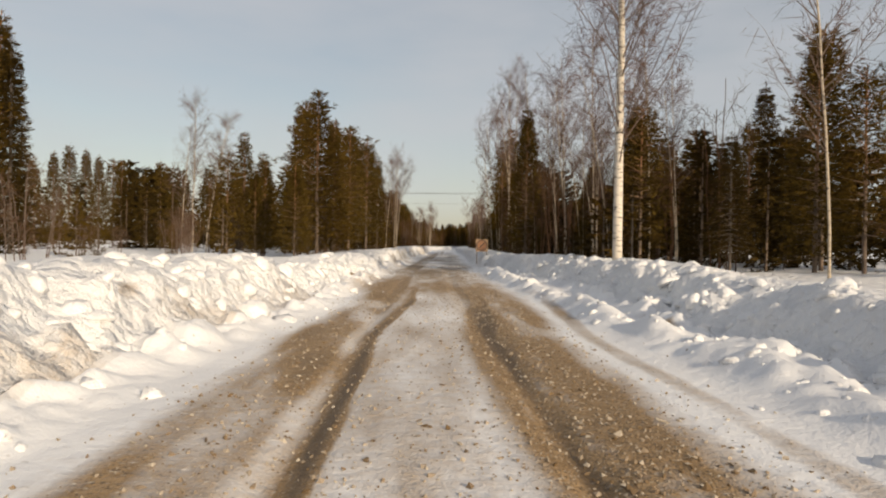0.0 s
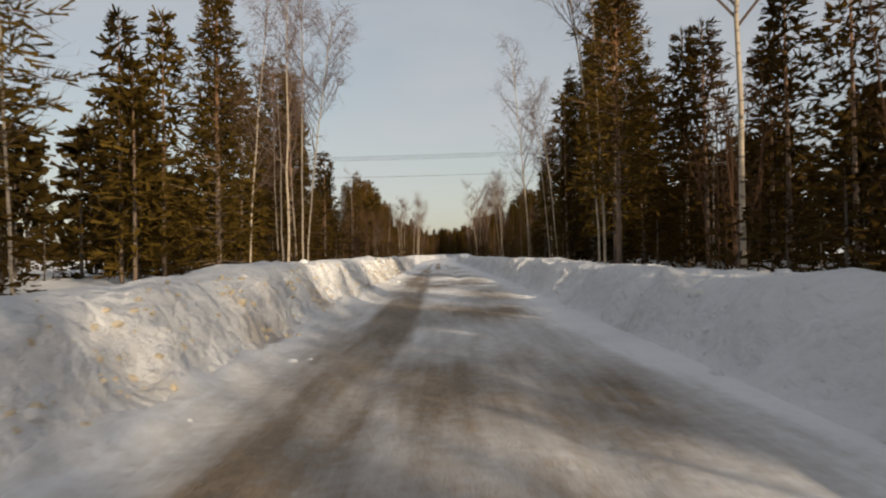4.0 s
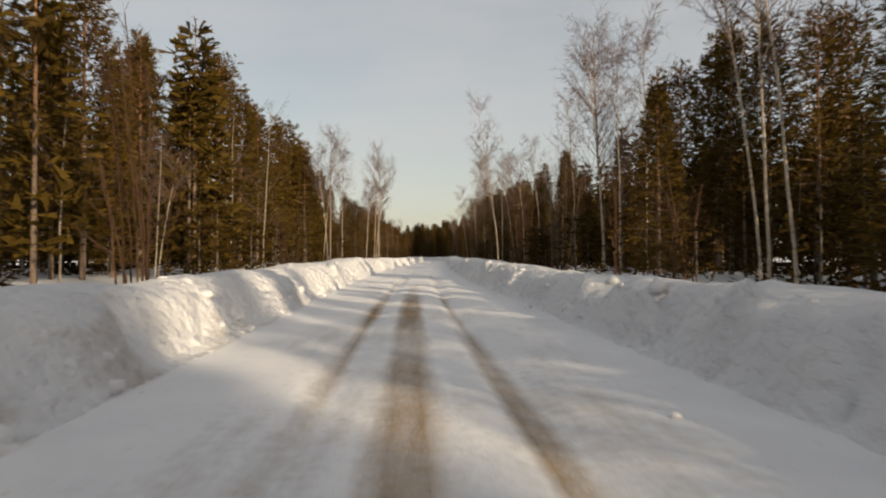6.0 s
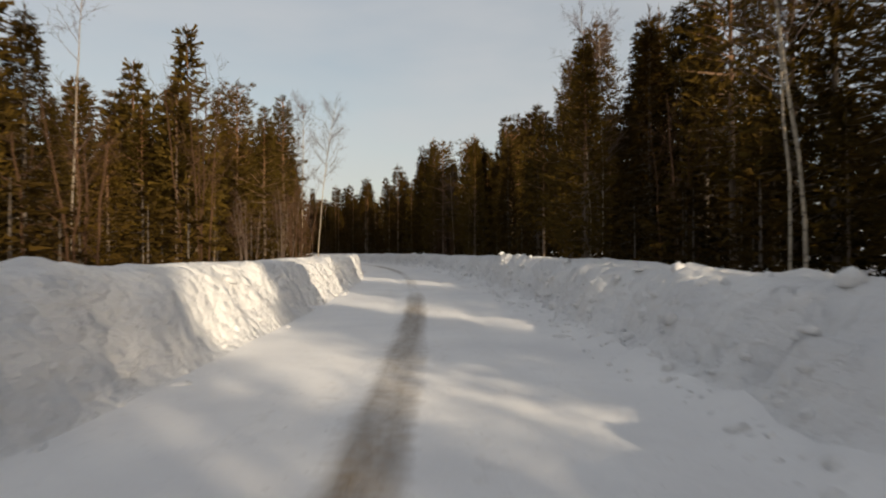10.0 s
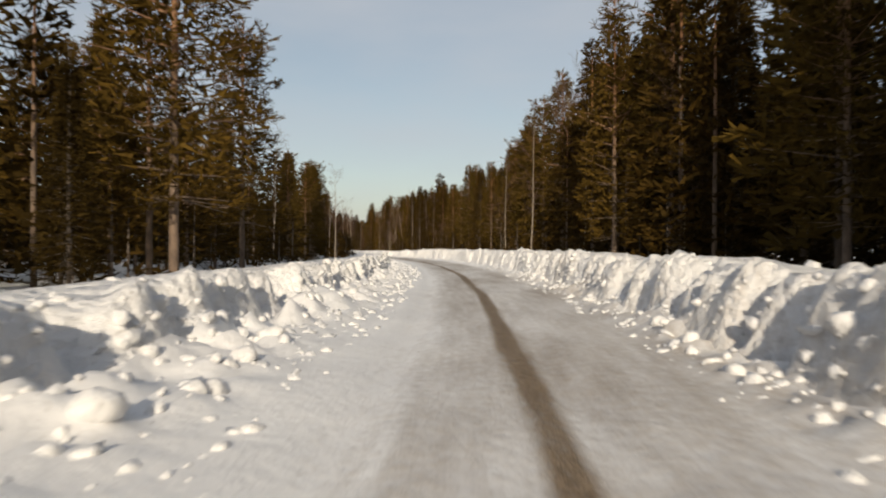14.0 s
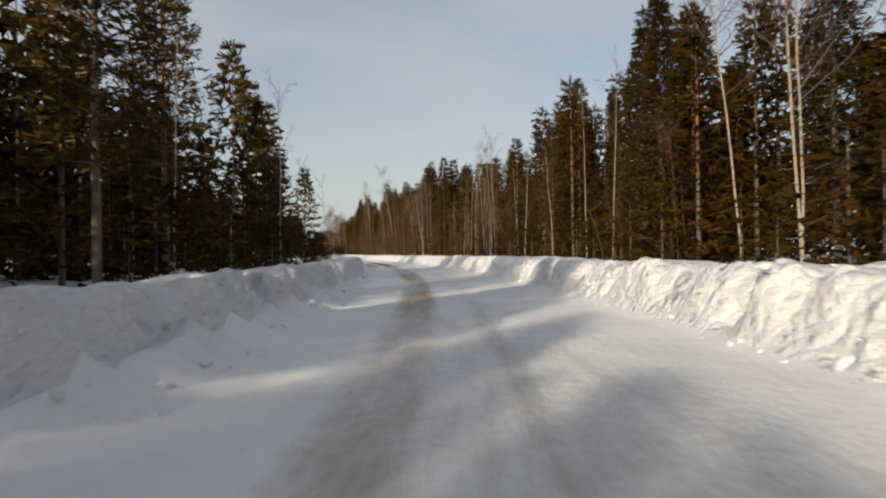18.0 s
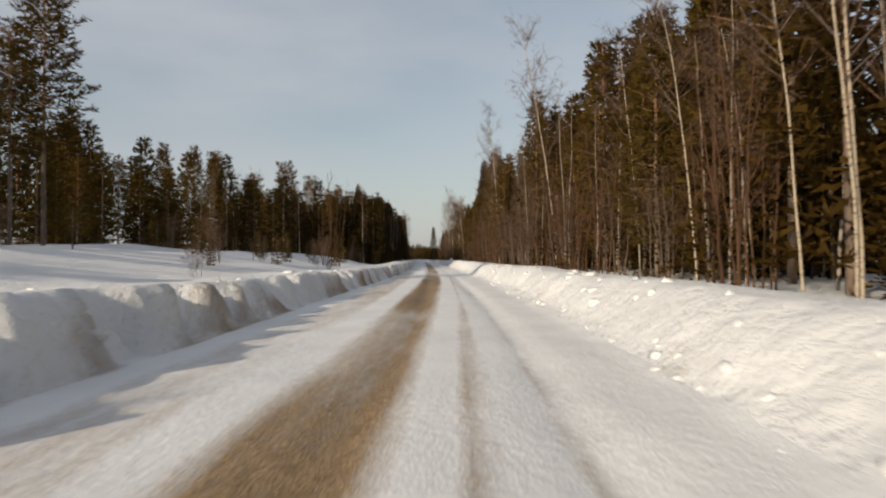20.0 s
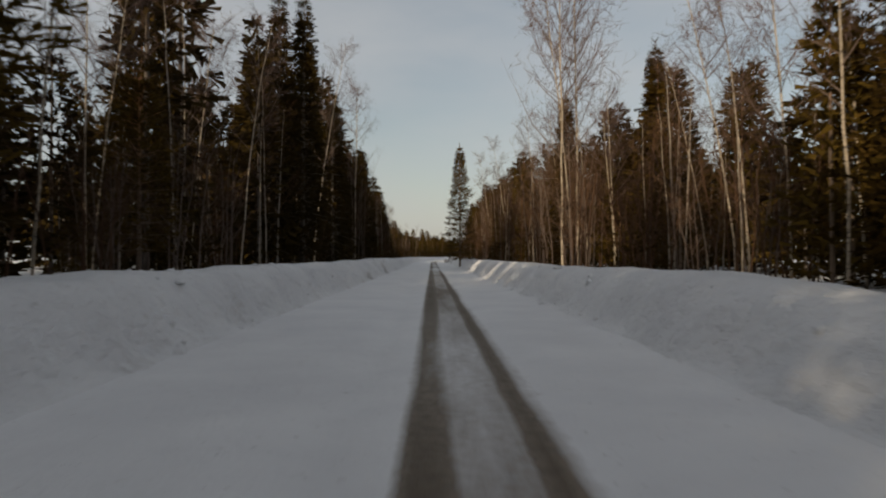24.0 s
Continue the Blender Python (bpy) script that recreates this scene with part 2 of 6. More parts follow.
def clock(s):
    """The other way round: seconds of the drive at s metres."""
    return np.interp(s, np.r_[-40, run, run[-1] + 36 * 12], np.r_[-4, fine_t, 36])


def table(s, *pairs):
    t, v = np.array(pairs, float).T
    return np.interp(clock(s), t, v)


def foot_left(s):
    return table(s, (0, -2.6), (1.3, -2.35), (1.7, -1.95), (2.5, -1.9), (5, -1.95), (6, -2.15), (7, -2.55), (8, -2.65), (9, -2.4), (10, -2.15), (13, -2.1), (14, -2.5), (15, -2.4), (16, -2.7), (17, -2.45), (18, -2.6), (19.4, -3.1), (20.6, -3.3), (21.2, -2.85), (22, -2.45), (24, -2.7))


def foot_right(s):
    return table(s, (0, 3.1), (1.3, 3.3), (1.7, 3.7), (2.4, 4.0), (2.75, 3.4), (3.3, 2.2), (4, 2.3), (5, 2.6), (7, 2.3), (10, 2.0), (13, 2.3), (14, 2.4), (15.2, 3.5), (16.1, 4.5), (17, 4.0), (18, 3.2), (20, 1.9), (21, 2.1), (22, 2.2), (23, 2.7), (24, 2.4))


def crest_left(s):
    return table(s, (0, 0.85), (1.7, 0.9), (1.95, 0.62), (2.25, 0.6), (2.45, 0.76), (3, 0.74), (5, 0.96), (5.6, 0.9), (6.1, 0.77), (6.6, 0.8), (7.1, 0.93), (8.2, 0.89), (10, 0.93), (13, 0.77), (14, 0.66), (15, 0.8), (16.1, 0.71), (17, 0.83), (18, 0.76), (20, 0.78), (21, 0.62), (21.4, 0.7), (22, 0.84), (23.2, 0.76), (24, 0.88))


def crest_right(s):
    return table(s, (0, 0.76), (1.5, 0.68), (1.9, 0.72), (2.1, 0.8), (2.6, 0.78), (3.2, 0.72), (5, 0.83), (5.9, 0.72), (6.5, 0.72), (7.1, 0.9), (8.2, 0.9), (9, 1.04), (9.5, 1.0), (10.1, 0.87), (13, 0.97), (14.2, 0.94), (15.2, 1.04), (16.2, 1.18), (17, 0.96), (18, 0.86), (20, 0.76), (21.2, 0.77), (22.1, 0.84), (23.2, 0.84), (24, 0.8))


def field(s, u):
    """The snow behind the banks."""
    z = 0.34 + 0.14 * rough(s * 0.22, u * 0.22, 3, 4)
    t = clock(s)
    z = z + np.where(u < 0, 0.3 * np.exp(-((t - 2.0) / 0.9) ** 2) + 1.25 * smooth((t - 20.0) / 0.4) * (1 - smooth((t - 21.7) / 0.5)) * np.clip((-u - 5) / 7, 0, 1), 0)
    return z


def smooth(x):
    x = np.clip(x, 0, 1)
    return x * x * (3 - 2 * x)


def bank(s, d, crest, seed, wall):
    """Height of a ploughed bank d metres outside its foot. wall: how cleanly the plough has cut it."""
    lumps = rough(s * 0.9, d * 1.1, seed, 3)
    calm = table(s, (0, 1.0), (18.5, 1.0), (19.4, 0.3), (22, 0.35), (24, 0.6))
    lumps = lumps * calm
    clods = np.abs(rough(s * 1.7, d * 1.9, seed + 3, 3))
    clods = 0.35 + (clods - 0.35) * table(s, (0, 1.0), (18.5, 1.0), (19.4, 0.3), (24, 0.5))
    ribs = lattice(s * 2.4 + 0.7 * d, d * 0.5, seed + 9) + 0.8 * lattice(s * 3.9 - 0.6 * d, d * 0.9, seed + 10)
    top = crest * (1 + 0.06 * rough(s * 0.25, 0 * s, seed + 5, 3)) + 0.045 * calm * rough(s * 1.6, d * 1.5, seed + 7, 2)
    wide = 0.62 + 0.45 * (1 - wall) + 0.1 * lattice(s * 0.35, 0 * s, seed + 2)
    warp = (0.33 * ribs * wall + 0.2 * lumps * (1 - 0.4 * wall)) * smooth(d / 0.25)
    face = smooth((d + warp) / wide)
    flank = smooth(d / 0.3) * (1 - smooth((d - 1.0) / 0.8)) * (1 - 0.65 * smooth((d - 0.4) / 0.35))
    return top * face**0.75 + (0.06 * lumps + (0.24 - 0.1 * wall) * (clods - 0.35)) * flank + 0.035 * lumps * smooth((d - 1) / 0.5) - 0.03 * smooth((d - 0.4) / 0.4)


def cut_left(s):
    return table(s, (0, 0.0), (2.2, 0.2), (4, 0.55), (5.5, 0.45), (7, 0.2), (9, 0.4), (12, 0.7), (13.5, 1.0), (18, 1.0), (22.4, 1.0), (23, 0.6), (24, 0.5))


def cut_right(s):
    return table(s, (0, 0.0), (2.5, 0.1), (5, 0.5), (9, 0.5), (12.5, 0.7), (14, 0.8), (18, 0.9), (19.5, 0.1), (24, 0.15))


def apron_left(s):
    """Width of the crumbled heap in front of the cut bank."""
    return table(s, (-4, 0.5), (2, 0.6), (4.5, 0.5), (5.5, 0.4), (6, 0.0), (12.5, 0.0), (13.3, 0.4), (13.8, 1.25), (15.5, 1.4), (17.6, 1.3), (18.5, 0.6), (19.3, 0.0))


def apron_right(s):
    return table(s, (-4, 0.5), (2.3, 0.5), (4, 0.0), (9.2, 0.2), (10.5, 0.5), (12.5, 0.6), (15, 0.5), (15.8, 0.15), (19, 0.2), (24, 0.1))


def berm_line(s):
    """Where the low berm runs that the plough has left between the road and the first bank."""
    return table(s, (0.5, 2.9), (1.7, 2.75), (2.4, 2.55), (3.2, 2.2))


def height(s, u):
    fl, fr = foot_left(s), foot_right(s)
    z = 0.012 * rough(s * 0.8, u * 1.5, 1, 3)
    for c, deep in ((-0.68, 0.07), (0.78, 0.07)):
        z = z - deep * np.exp(-((u - c - 0.1 * lattice(s * 0.05, 0 * s, 4)) / table(s, (0, 0.1), (2, 0.14), (3, 0.19))) ** 2) * (0.65 + 0.35 * lattice(s * 0.06, 0 * s, 8))
    for side, foot, crest, seed, cut, apron in ((-1, fl, crest_left(s), 11, cut_left(s), apron_left(s)), (1, fr, crest_right(s), 31, cut_right(s), apron_right(s))):
        d = side * (u - foot)
        heap = np.clip(1 + d / np.maximum(apron, 0.01), 0, 1) * (apron > 0.02) * (d < 0.6)
        z = z + smooth(heap) * np.clip(apron / 0.8, 0, 1) * (0.07 + 0.30 * np.abs(rough(s * 1.5, u * 1.8, seed + 15, 4))) * (1 - smooth(d / 0.6))
        out = d > 0
        b = bank(s, np.maximum(d, 0), crest, seed, cut)
        back = smooth((d - 1.5) / 2.2)
        b = b * (1 - back) + field(s, u) * back
        z = np.where(out, np.maximum(b, 0) + z * np.clip(1 - d / 0.6, 0, 1), z)
    # the low berm that the plough has left between road and bank
    top = table(s, (0.5, 0.0), (1.1, 0.2), (1.8, 0.3), (2.6, 0.34), (2.95, 0.2), (3.2, 0.0))
    across = u - berm_line(s) - 0.12 * lattice(s * 0.9, 0 * s, 83)
    z = z + top * np.exp(-(across / 0.3) ** 2) * (0.75 + 0.35 * rough(s * 1.8, u * 1.8, 84, 3))
    drop = smooth((np.abs(u) - 36) / 8)
    return z * (1 - drop) - 0.6 * drop


def band(u, c, w):
    return 1 - smooth((np.abs(u - c) - w * 0.55) / (w * 0.8 + 0.08))


def grit(s, u):
    """How much brown road grit lies on the snow, some put in for shade."""
    patch = 0.75 + 0.35 * rough(s * 0.12, u * 0.6, 51, 3)
    start = table(s, (-4, 1), (1.8, 1), (2.25, 0.0), (24, 0.0))  # the gritted bend at the beginning
    v = u - np.interp(s, [0, 8, 13, 18, 30, 60], [0.08, 0.12, 0.4, 0.42, 0.2, 0.0]) - 0.05 * lattice(s * 0.4, 0 * s, 57)
    tone = 0.85 + 0.3 * rough(s * 0.5, u * 2.2, 58, 4)
    first = np.maximum(0.8 * band(v, -1.05, 0.55), 1.3 * band(v, -0.6, 0.04))
    first = np.maximum(first, np.maximum(0.9 * band(v, 1.0, 0.6), 1.45 * band(v, 0.78, 0.04)))
    first = np.maximum(first, np.maximum(0.42 * band(v, 0.0, 1.7), 0.5 * band(v, 1.95, 0.08)))
    first = first * (1 - 0.3 * band(v, -0.8, 0.03)) * tone
    left = table(s, (-4, 1), (2.0, 1.0), (2.5, 0.8), (3.5, 0.85), (4.6, 0.95), (5.3, 0.95), (5.7, 0.45), (6.6, 0.3), (7.2, 0.0), (8.4, 0.0), (19, 0.0))
    g = left * band(u, -0.8, table(s, (0, 0.5), (1.8, 0.55), (2.4, 0.4), (5, 0.45), (6, 0.15))) * patch
    right = table(s, (-4, 1), (2.3, 0.9), (3, 0.5), (4.5, 0.25), (6.5, 0.25), (7.5, 0.12), (19, 0.1))
    g = np.maximum(g, right * band(u, 0.78, table(s, (0, 0.45), (2, 0.7), (3.5, 0.3), (6, 0.14))) * patch)
    wash = table(s, (-4, 0.2), (0.3, 0.25), (1.0, 0.45), (1.8, 0.6), (2.0, 0.7), (2.5, 0.68), (3.2, 0.5), (5.2, 0.5), (5.6, 0.32), (6.2, 0.22), (7.0, 0.1), (13, 0.15), (14, 0.42), (15, 0.46), (17.5, 0.46), (18.5, 0.1))
    g = np.maximum(g, wash * band(u, table(s, (0, 0.0), (13, 0.3), (14, 1.2), (17, 1.6), (19, 0)), 1.9) * (0.92 + table(s, (0, 0.5), (10, 0.5), (13, 0.25), (24, 0.25)) * rough(s * 0.3, u * 0.9, 61, 3)))
    middle = table(s, (5.4, 0), (5.8, 0.75), (6.5, 0.75), (6.9, 0.3), (7.2, 0), (8.2, 0.05), (8.9, 0.25), (9.1, 0.3), (9.3, 0.62), (10.8, 0.62), (11.5, 0.55), (12.5, 0.55), (14.0, 0.5), (14.4, 0.2), (16, 0.15), (17.2, 0.3), (18.2, 0.4), (19.2, 0.95), (21.0, 0.9), (21.2, 0.8), (22, 0.9), (22.8, 0.75), (24, 0.7), (26, 0.6))
    centre = table(s, (5, -0.05), (7, -0.05), (9, -0.35), (11, -0.25), (13, -0.2), (17, -0.1), (19, -0.8), (20, -0.9), (21, -0.58), (22, -0.27), (23, -0.16), (23.6, 0.1), (24, 0.28), (26, 0.3))
    g = np.maximum(g, middle * band(u, centre, table(s, (5, 0.2), (7, 0.2), (9, 0.17), (13, 0.2), (17, 0.2), (19, 0.5), (22, 0.42), (24, 0.4))) * patch)
    rut = table(s, (12, 0), (12.5, 0.7), (13, 0.25), (13.6, 0.5), (14, 0.85), (16.3, 0.95), (17.3, 0.85), (18.5, 0.2), (19, 0.0))
    g = np.maximum(g, rut * band(u, table(s, (12, 0.5), (14, 0.53), (15, 0.76), (16, 0.9), (17, 0.93), (18, 0.6)), 0.11) * (0.95 + 0.15 * rough(s * 0.4, u, 66, 2)))
    line = table(s, (5.3, 0), (5.8, 0.75), (7, 0.55), (7.6, 0.3), (8.6, 0.2), (9, 0.1), (13, 0.15), (17, 0.25), (19, 0.3), (20, 0.45), (22, 0.35), (24, 0.45), (26, 0.3))
    g = np.maximum(g, line * np.maximum(band(u, table(s, (19, -0.75), (20, 0.12), (22, 0.75), (24, 0.75)), 0.06), band(u, 0.75, 0.06) * 0.85) * patch)
    darker = table(s, (22, 0), (22.8, 1.0), (23.4, 1.5), (26, 1.3))
    g = np.maximum(g, darker * np.maximum(band(u, table(s, (22.5, -0.5), (23.3, -0.45), (24, -0.04)), 0.07), band(u, table(s, (22.5, 0.12), (23.3, 0.18), (24, 0.62)), 0.07)) * patch)
    # dirt by the left bank's foot, which also darkens the shaded strip there
    g = np.maximum(g, table(s, (18.8, 0), (19.4, 0.5), (21.3, 0.45), (22.3, 0.2), (24, 0.1)) * band(u, -2.3, 0.5) * patch)
    bar = np.exp(-((s - along(8.5) - 3.9) / 0.35) ** 2) * band(u, -0.35, 0.4)
    g = np.maximum(g, 0.9 * bar)
    g = first * start + g * (1 - start)
    fl, fr = foot_left(s), foot_right(s)
    # bank dirt; from 19.4 to 22.6 s it also deepens the left bank's shade
    stain_and_shade = table(s, (-4, 0.3), (1.2, 0.3), (2.2, 0.22), (4, 0.36), (5.4, 0.4), (5.8, 0.3), (6.5, 0.2), (7, 0.08), (12, 0.06), (13, 0.12), (17, 0.15), (18.8, 0.2), (19.4, 0.4), (22.6, 0.4), (23.2, 0.25))
    low = np.exp(-(np.maximum(fl - u, 0) / 0.5) ** 2) * (u < fl + 0.1) + np.exp(-(np.maximum(u - fr, 0) / 0.4) ** 2) * (u > fr - 0.1) * 0.5
    g = np.maximum(g, stain_and_shade * low * (0.7 + 0.8 * rough(s * 0.7, u * 0.9, 71, 3)))
    g = np.where((u < fl - 1.6) | (u > fr + 1.6), 0, g)
    for sa, ua, ds, du in ((8.6, 3.2, 0.5, 0.14), (9.6, 3.35, 0.35, 0.12), (19.3, -2.15, 0.3, 0.07), (21.0, -2.1, 0.25, 0.06), (23.5, -2.05, 0.25, 0.06), (9.2, -2.5, 0.25, 0.07), (11.5, -2.6, 0.2, 0.06), (6.5, -2.8, 0.2, 0.06)):  # bared soil
        g = np.maximum(g, 0.8 * np.exp(-((s - sa) / ds) ** 2 - ((u - ua) / du) ** 2) * (0.8 + 0.5 * rough(s * 2, u * 2, 91, 3)))
    return np.clip(g, 0, 1.2)


# ---- ground, road and banks ----
rows_s = np.r_[np.arange(-20, 0, 0.2), np.arange(0, 22, 0.1), np.arange(22, along(12.6), 0.2), np.arange(along(12.6), along(18), 0.11), np.arange(along(18), LENGTH + 45, 0.2), np.arange(LENGTH + 45, LENGTH + 400, 1.5)]
OUT = np.array([0, 0.08, 0.16, 0.24, 0.32, 0.4, 0.48, 0.56, 0.66, 0.78, 0.9, 1.05, 1.2, 1.4, 1.7, 2.1, 2.6, 3.3, 4.2, 5.5, 7.5, 10, 14, 20, 28, 38, 46])


def strip(name, offsets, mat, rows=None):
    """A sheet of rows along the road; offsets gives each row's places across it."""
    s = np.repeat((rows_s if rows is None else rows)[:, None], offsets.shape[1], 1)
    z = height(s, offsets)
    x, y = spot(s, offsets)
    r, c = s.shape
    i = np.arange(r * c).reshape(r, c)
    quads = np.stack([i[:-1, :-1], i[:-1, 1:], i[1:, 1:], i[1:, :-1]], -1).reshape(-1, 4)
    me = mesh_of(name, np.stack([x, y, z], -1), quads, mat, True)
    layer = me.attributes.new("grit", "FLOAT", "POINT")
    layer.data.foreach_set("value", grit(s, offsets).ravel())
    # greyer grit painted in mostly where the road lies in shade
    darker = me.attributes.new("greyed", "FLOAT", "POINT")
    darker.data.foreach_set("value", (table(s, (2.2, 0.0), (3.2, 0.8), (5.3, 0.8), (5.7, 0.2), (6.8, 0.2), (7.2, 0.8), (11, 0.9), (13, 0.7), (17.5, 0.7), (18.8, 0.0), (19.0, 0.0), (21, 0.0), (22.2, 0.15), (23, 1.0), (26, 1.0)) * (offsets > foot_left(s) - 0.3)).ravel())
    soft = me.attributes.new("drifted", "FLOAT", "POINT")
    soft.data.foreach_set("value", table(s, (18.4, 0.0), (19.2, 0.72), (22.5, 0.72), (23.5, 0.45), (26, 0.45)).ravel())
    uv = me.uv_layers.new(name="UVMap")
    flat = np.stack([offsets, s], -1).reshape(-1, 2)[quads.ravel()]
    uv.data.foreach_set("uv", flat.ravel())
    return new(name, me)


fl, fr = foot_left(rows_s)[:, None], foot_right(rows_s)[:, None]
START = 27.0  # the first metres are seen slowly and near, and are finer
near_s, far_s = np.r_[np.arange(-20, START, 0.07), START], np.r_[START, rows_s[rows_s > START + 0.05]]
for rows, columns in ((near_s, 110), (far_s, 44)):
    edge, other = foot_left(rows)[:, None], foot_right(rows)[:, None]
    tagged(strip("road", edge + (other - edge) * np.linspace(0, 1, columns)[None], SNOW_ROAD, rows), "snow-packed gravel road with brown wheel tracks", "road", kind="structure")
tagged(strip("snow_bank", fl - OUT[None, ::-1], SNOW_BANK), "ploughed white snow bank along the forest road", "snow bank", kind="structure")
tagged(strip("snow_bank", fr + OUT[None], SNOW_BANK), "ploughed white snow bank along the forest road", "snow bank", kind="structure")
g = np.linspace(-1800, 1800, 61)
gx2, gy2 = np.meshgrid(g - 150, g + 280)
gi = np.arange(61 * 61).reshape(61, 61)
gq = np.stack([gi[:-1, :-1], gi[:-1, 1:], gi[1:, 1:], gi[1:, :-1]], -1).reshape(-1, 4)
tagged(new("ground", mesh_of("ground", np.stack([gx2, gy2, -0.45 + 0.06 * rough(gx2 * 0.01, gy2 * 0.01, 5)], -1), gq, SNOW_FIELD, True)), "snow-covered forest ground", "ground", kind="structure")


# ---- trees ----
def tube(points, radii, sides):
    """A tapered tube of triangles along a line of points."""
    p, r = np.asarray(points, float), np.asarray(radii, float)
    d = np.gradient(p, axis=0)
    d /= np.linalg.norm(d, axis=1)[:, None] + 1e-9
    ref = np.where(np.abs(d[:, 2:3]) > 0.9, [[1.0, 0, 0]], [[0, 0, 1.0]])
    a = np.cross(d, ref)
    a /= np.linalg.norm(a, axis=1)[:, None] + 1e-9
    b = np.cross(d, a)
    w = np.arange(sides) * 2 * np.pi / sides
    v = p[:, None] + r[:, None, None] * (np.cos(w)[None, :, None] * a[:, None] + np.sin(w)[None, :, None] * b[:, None])
    n = len(p)
    i = np.arange(n * sides).reshape(n, sides)
    j = np.roll(i, -1, 1)
    f = np.concatenate([np.stack([i[:-1], j[:-1], j[1:]], -1).reshape(-1, 3), np.stack([i[:-1], j[1:], i[1:]], -1).reshape(-1, 3)])
    return v.reshape(-1, 3), f


def joined(pieces):
    vs, fs, n = [], [], 0
    for v, f in pieces:
        vs.append(v)
        fs.append(f + n)
        n += len(v)
    return np.concatenate(vs), np.concatenate(fs)


def blades(root, way, length, width, spread=0.0):
    """One narrow triangle from each root; a share of them, spread, widen outwards."""
    n = len(root)
    turned_round = rng.random(n) < spread
    root = np.where(turned_round[:, None], root + way * np.broadcast_to(length, n)[:, None], root)
    way = np.where(turned_round[:, None], -way, way)
    side = np.cross(way, rng.normal(size=(n, 3)))
    side /= np.linalg.norm(side, axis=1)[:, None] + 1e-9
    length, width = np.broadcast_to(length, n)[:, None], np.broadcast_to(width, n)[:, None]
    v = np.stack([root - side * width / 2, root + side * width / 2, root + way * length], 1).reshape(-1, 3)
    return v, np.arange(3 * n).reshape(-1, 3)


def units(v):
    return v / (np.linalg.norm(v, axis=-1, keepdims=True) + 1e-9)


def conifer_shape(tall, low, reach, point, whorl, per, tufts, blade, sag, lift, thick, bare=0.0, slim=False, core=(230, 0.36, 0.075), ragged=0.3):
    """Trunk, limbs and needles of a pine or spruce. low: where the crown begins; point: 1 for a cone, less for a round top.
    blade: sprays a tuft, their length, width and rise."""
    n = 9
    z = np.linspace(0, tall, n)
    wob = np.cumsum(rng.normal(0, 0.012 * tall / n, (n, 2)), 0)
    trunk_line = np.c_[wob, z]
    trunk_line[0, 2] = -0.4
    trunk = tube(trunk_line[::4], (thick * (1 - z / tall) ** 0.8 + 0.012)[::4], 4) if slim else tube(trunk_line, thick * (1 - z / tall) ** 0.8 + 0.012, 7)
    limbs, roots, ways, sizes = [], [], [], []
    at = low
    while at < tall - 0.25:
        f = (at - low) / (tall - low)
        out = reach * ((1 - f) ** point) * min(1.0, 0.6 + f * 2.0) + 0.1
        out *= 1 + ragged * rng.normal(0, 0.5)
        spin = rng.uniform(0, 6.28)
        for k in range(per):
            if rng.random() < bare * (1 - f):
                continue
            a = spin + k * 6.28 / per + rng.normal(0, 0.25)
            long = out * rng.uniform(0.7, 1.2)
            c = np.array([np.interp(at, z, trunk_line[:, 0]), np.interp(at, z, trunk_line[:, 1]), at + rng.normal(0, 0.05)])
            tip_rise = long * (lift * f - sag * (1 - f) + rng.normal(0, 0.08))
            d, side = np.array([math.cos(a), math.sin(a), 0]), np.array([-math.sin(a), math.cos(a), 0])
            limbs.append(tube(np.stack([c, c + d * long * 0.9 + [0, 0, tip_rise * 0.9]]), [0.01 + 0.011 * long, 0.004], 3))
            m = max(3, int(tufts * long / reach + 2))
            q = np.sqrt(rng.uniform(0.1, 1.0, m))[:, None]
            fan = rng.normal(0, 0.17, (m, 1)) * long * (1.35 - q)
            pos = c + d * long * q + side * fan + np.c_[0 * q, 0 * q, tip_rise * q**1.4 + rng.normal(0, 0.035, (m, 1))]
            for b in range(blade[0]):
                roots.append(pos)
                ways.append(units(rng.normal(size=(m, 3)) * [0.55, 0.55, 0.4] + d * 0.9 + side * np.sign(fan) * 0.35 + [0, 0, blade[3]]))
                sizes.append(rng.uniform(0.65, 1.25, m))
        at += whorl * rng.uniform(0.8, 1.2) * (0.75 + 0.35 * (1 - f))
    roots, ways, sizes = np.concatenate(roots), np.concatenate(ways), np.concatenate(sizes)
    needles = blades(roots, ways, blade[1] * sizes, blade[2] * sizes, 0.35)
    m = int((tall - low) * core[0])  # the close inner sprays
    h = low + (tall - low) * 0.92 * rng.random(m)
    f = (h - low) / (tall - low)
    out = (reach * ((1 - f) ** point) * np.minimum(1.0, 0.6 + f * 2.0) + 0.06) * np.sqrt(rng.uniform(0.01, 0.72, m))
    a = rng.uniform(0, 6.28, m)
    round_it = np.c_[np.cos(a), np.sin(a), 0 * a]
    stem = np.c_[np.interp(h, z, trunk_line[:, 0]), np.interp(h, z, trunk_line[:, 1]), h] + round_it * out[:, None]
    inner = blades(stem, units(round_it * 0.6 + rng.normal(size=(m, 3)) * [0.6, 0.6, 0.4]), core[1], core[2] * rng.uniform(0.7, 1.3, m), 0.4)
    needles = joined([needles, inner])
    tip = np.c_[np.repeat([wob[-1]], 14, 0), tall - rng.uniform(0.0, 0.7, 14)]
    top = blades(tip, units(rng.normal(size=(14, 3)) * 0.45 + [0, 0, 0.9]), 0.3, 0.05)
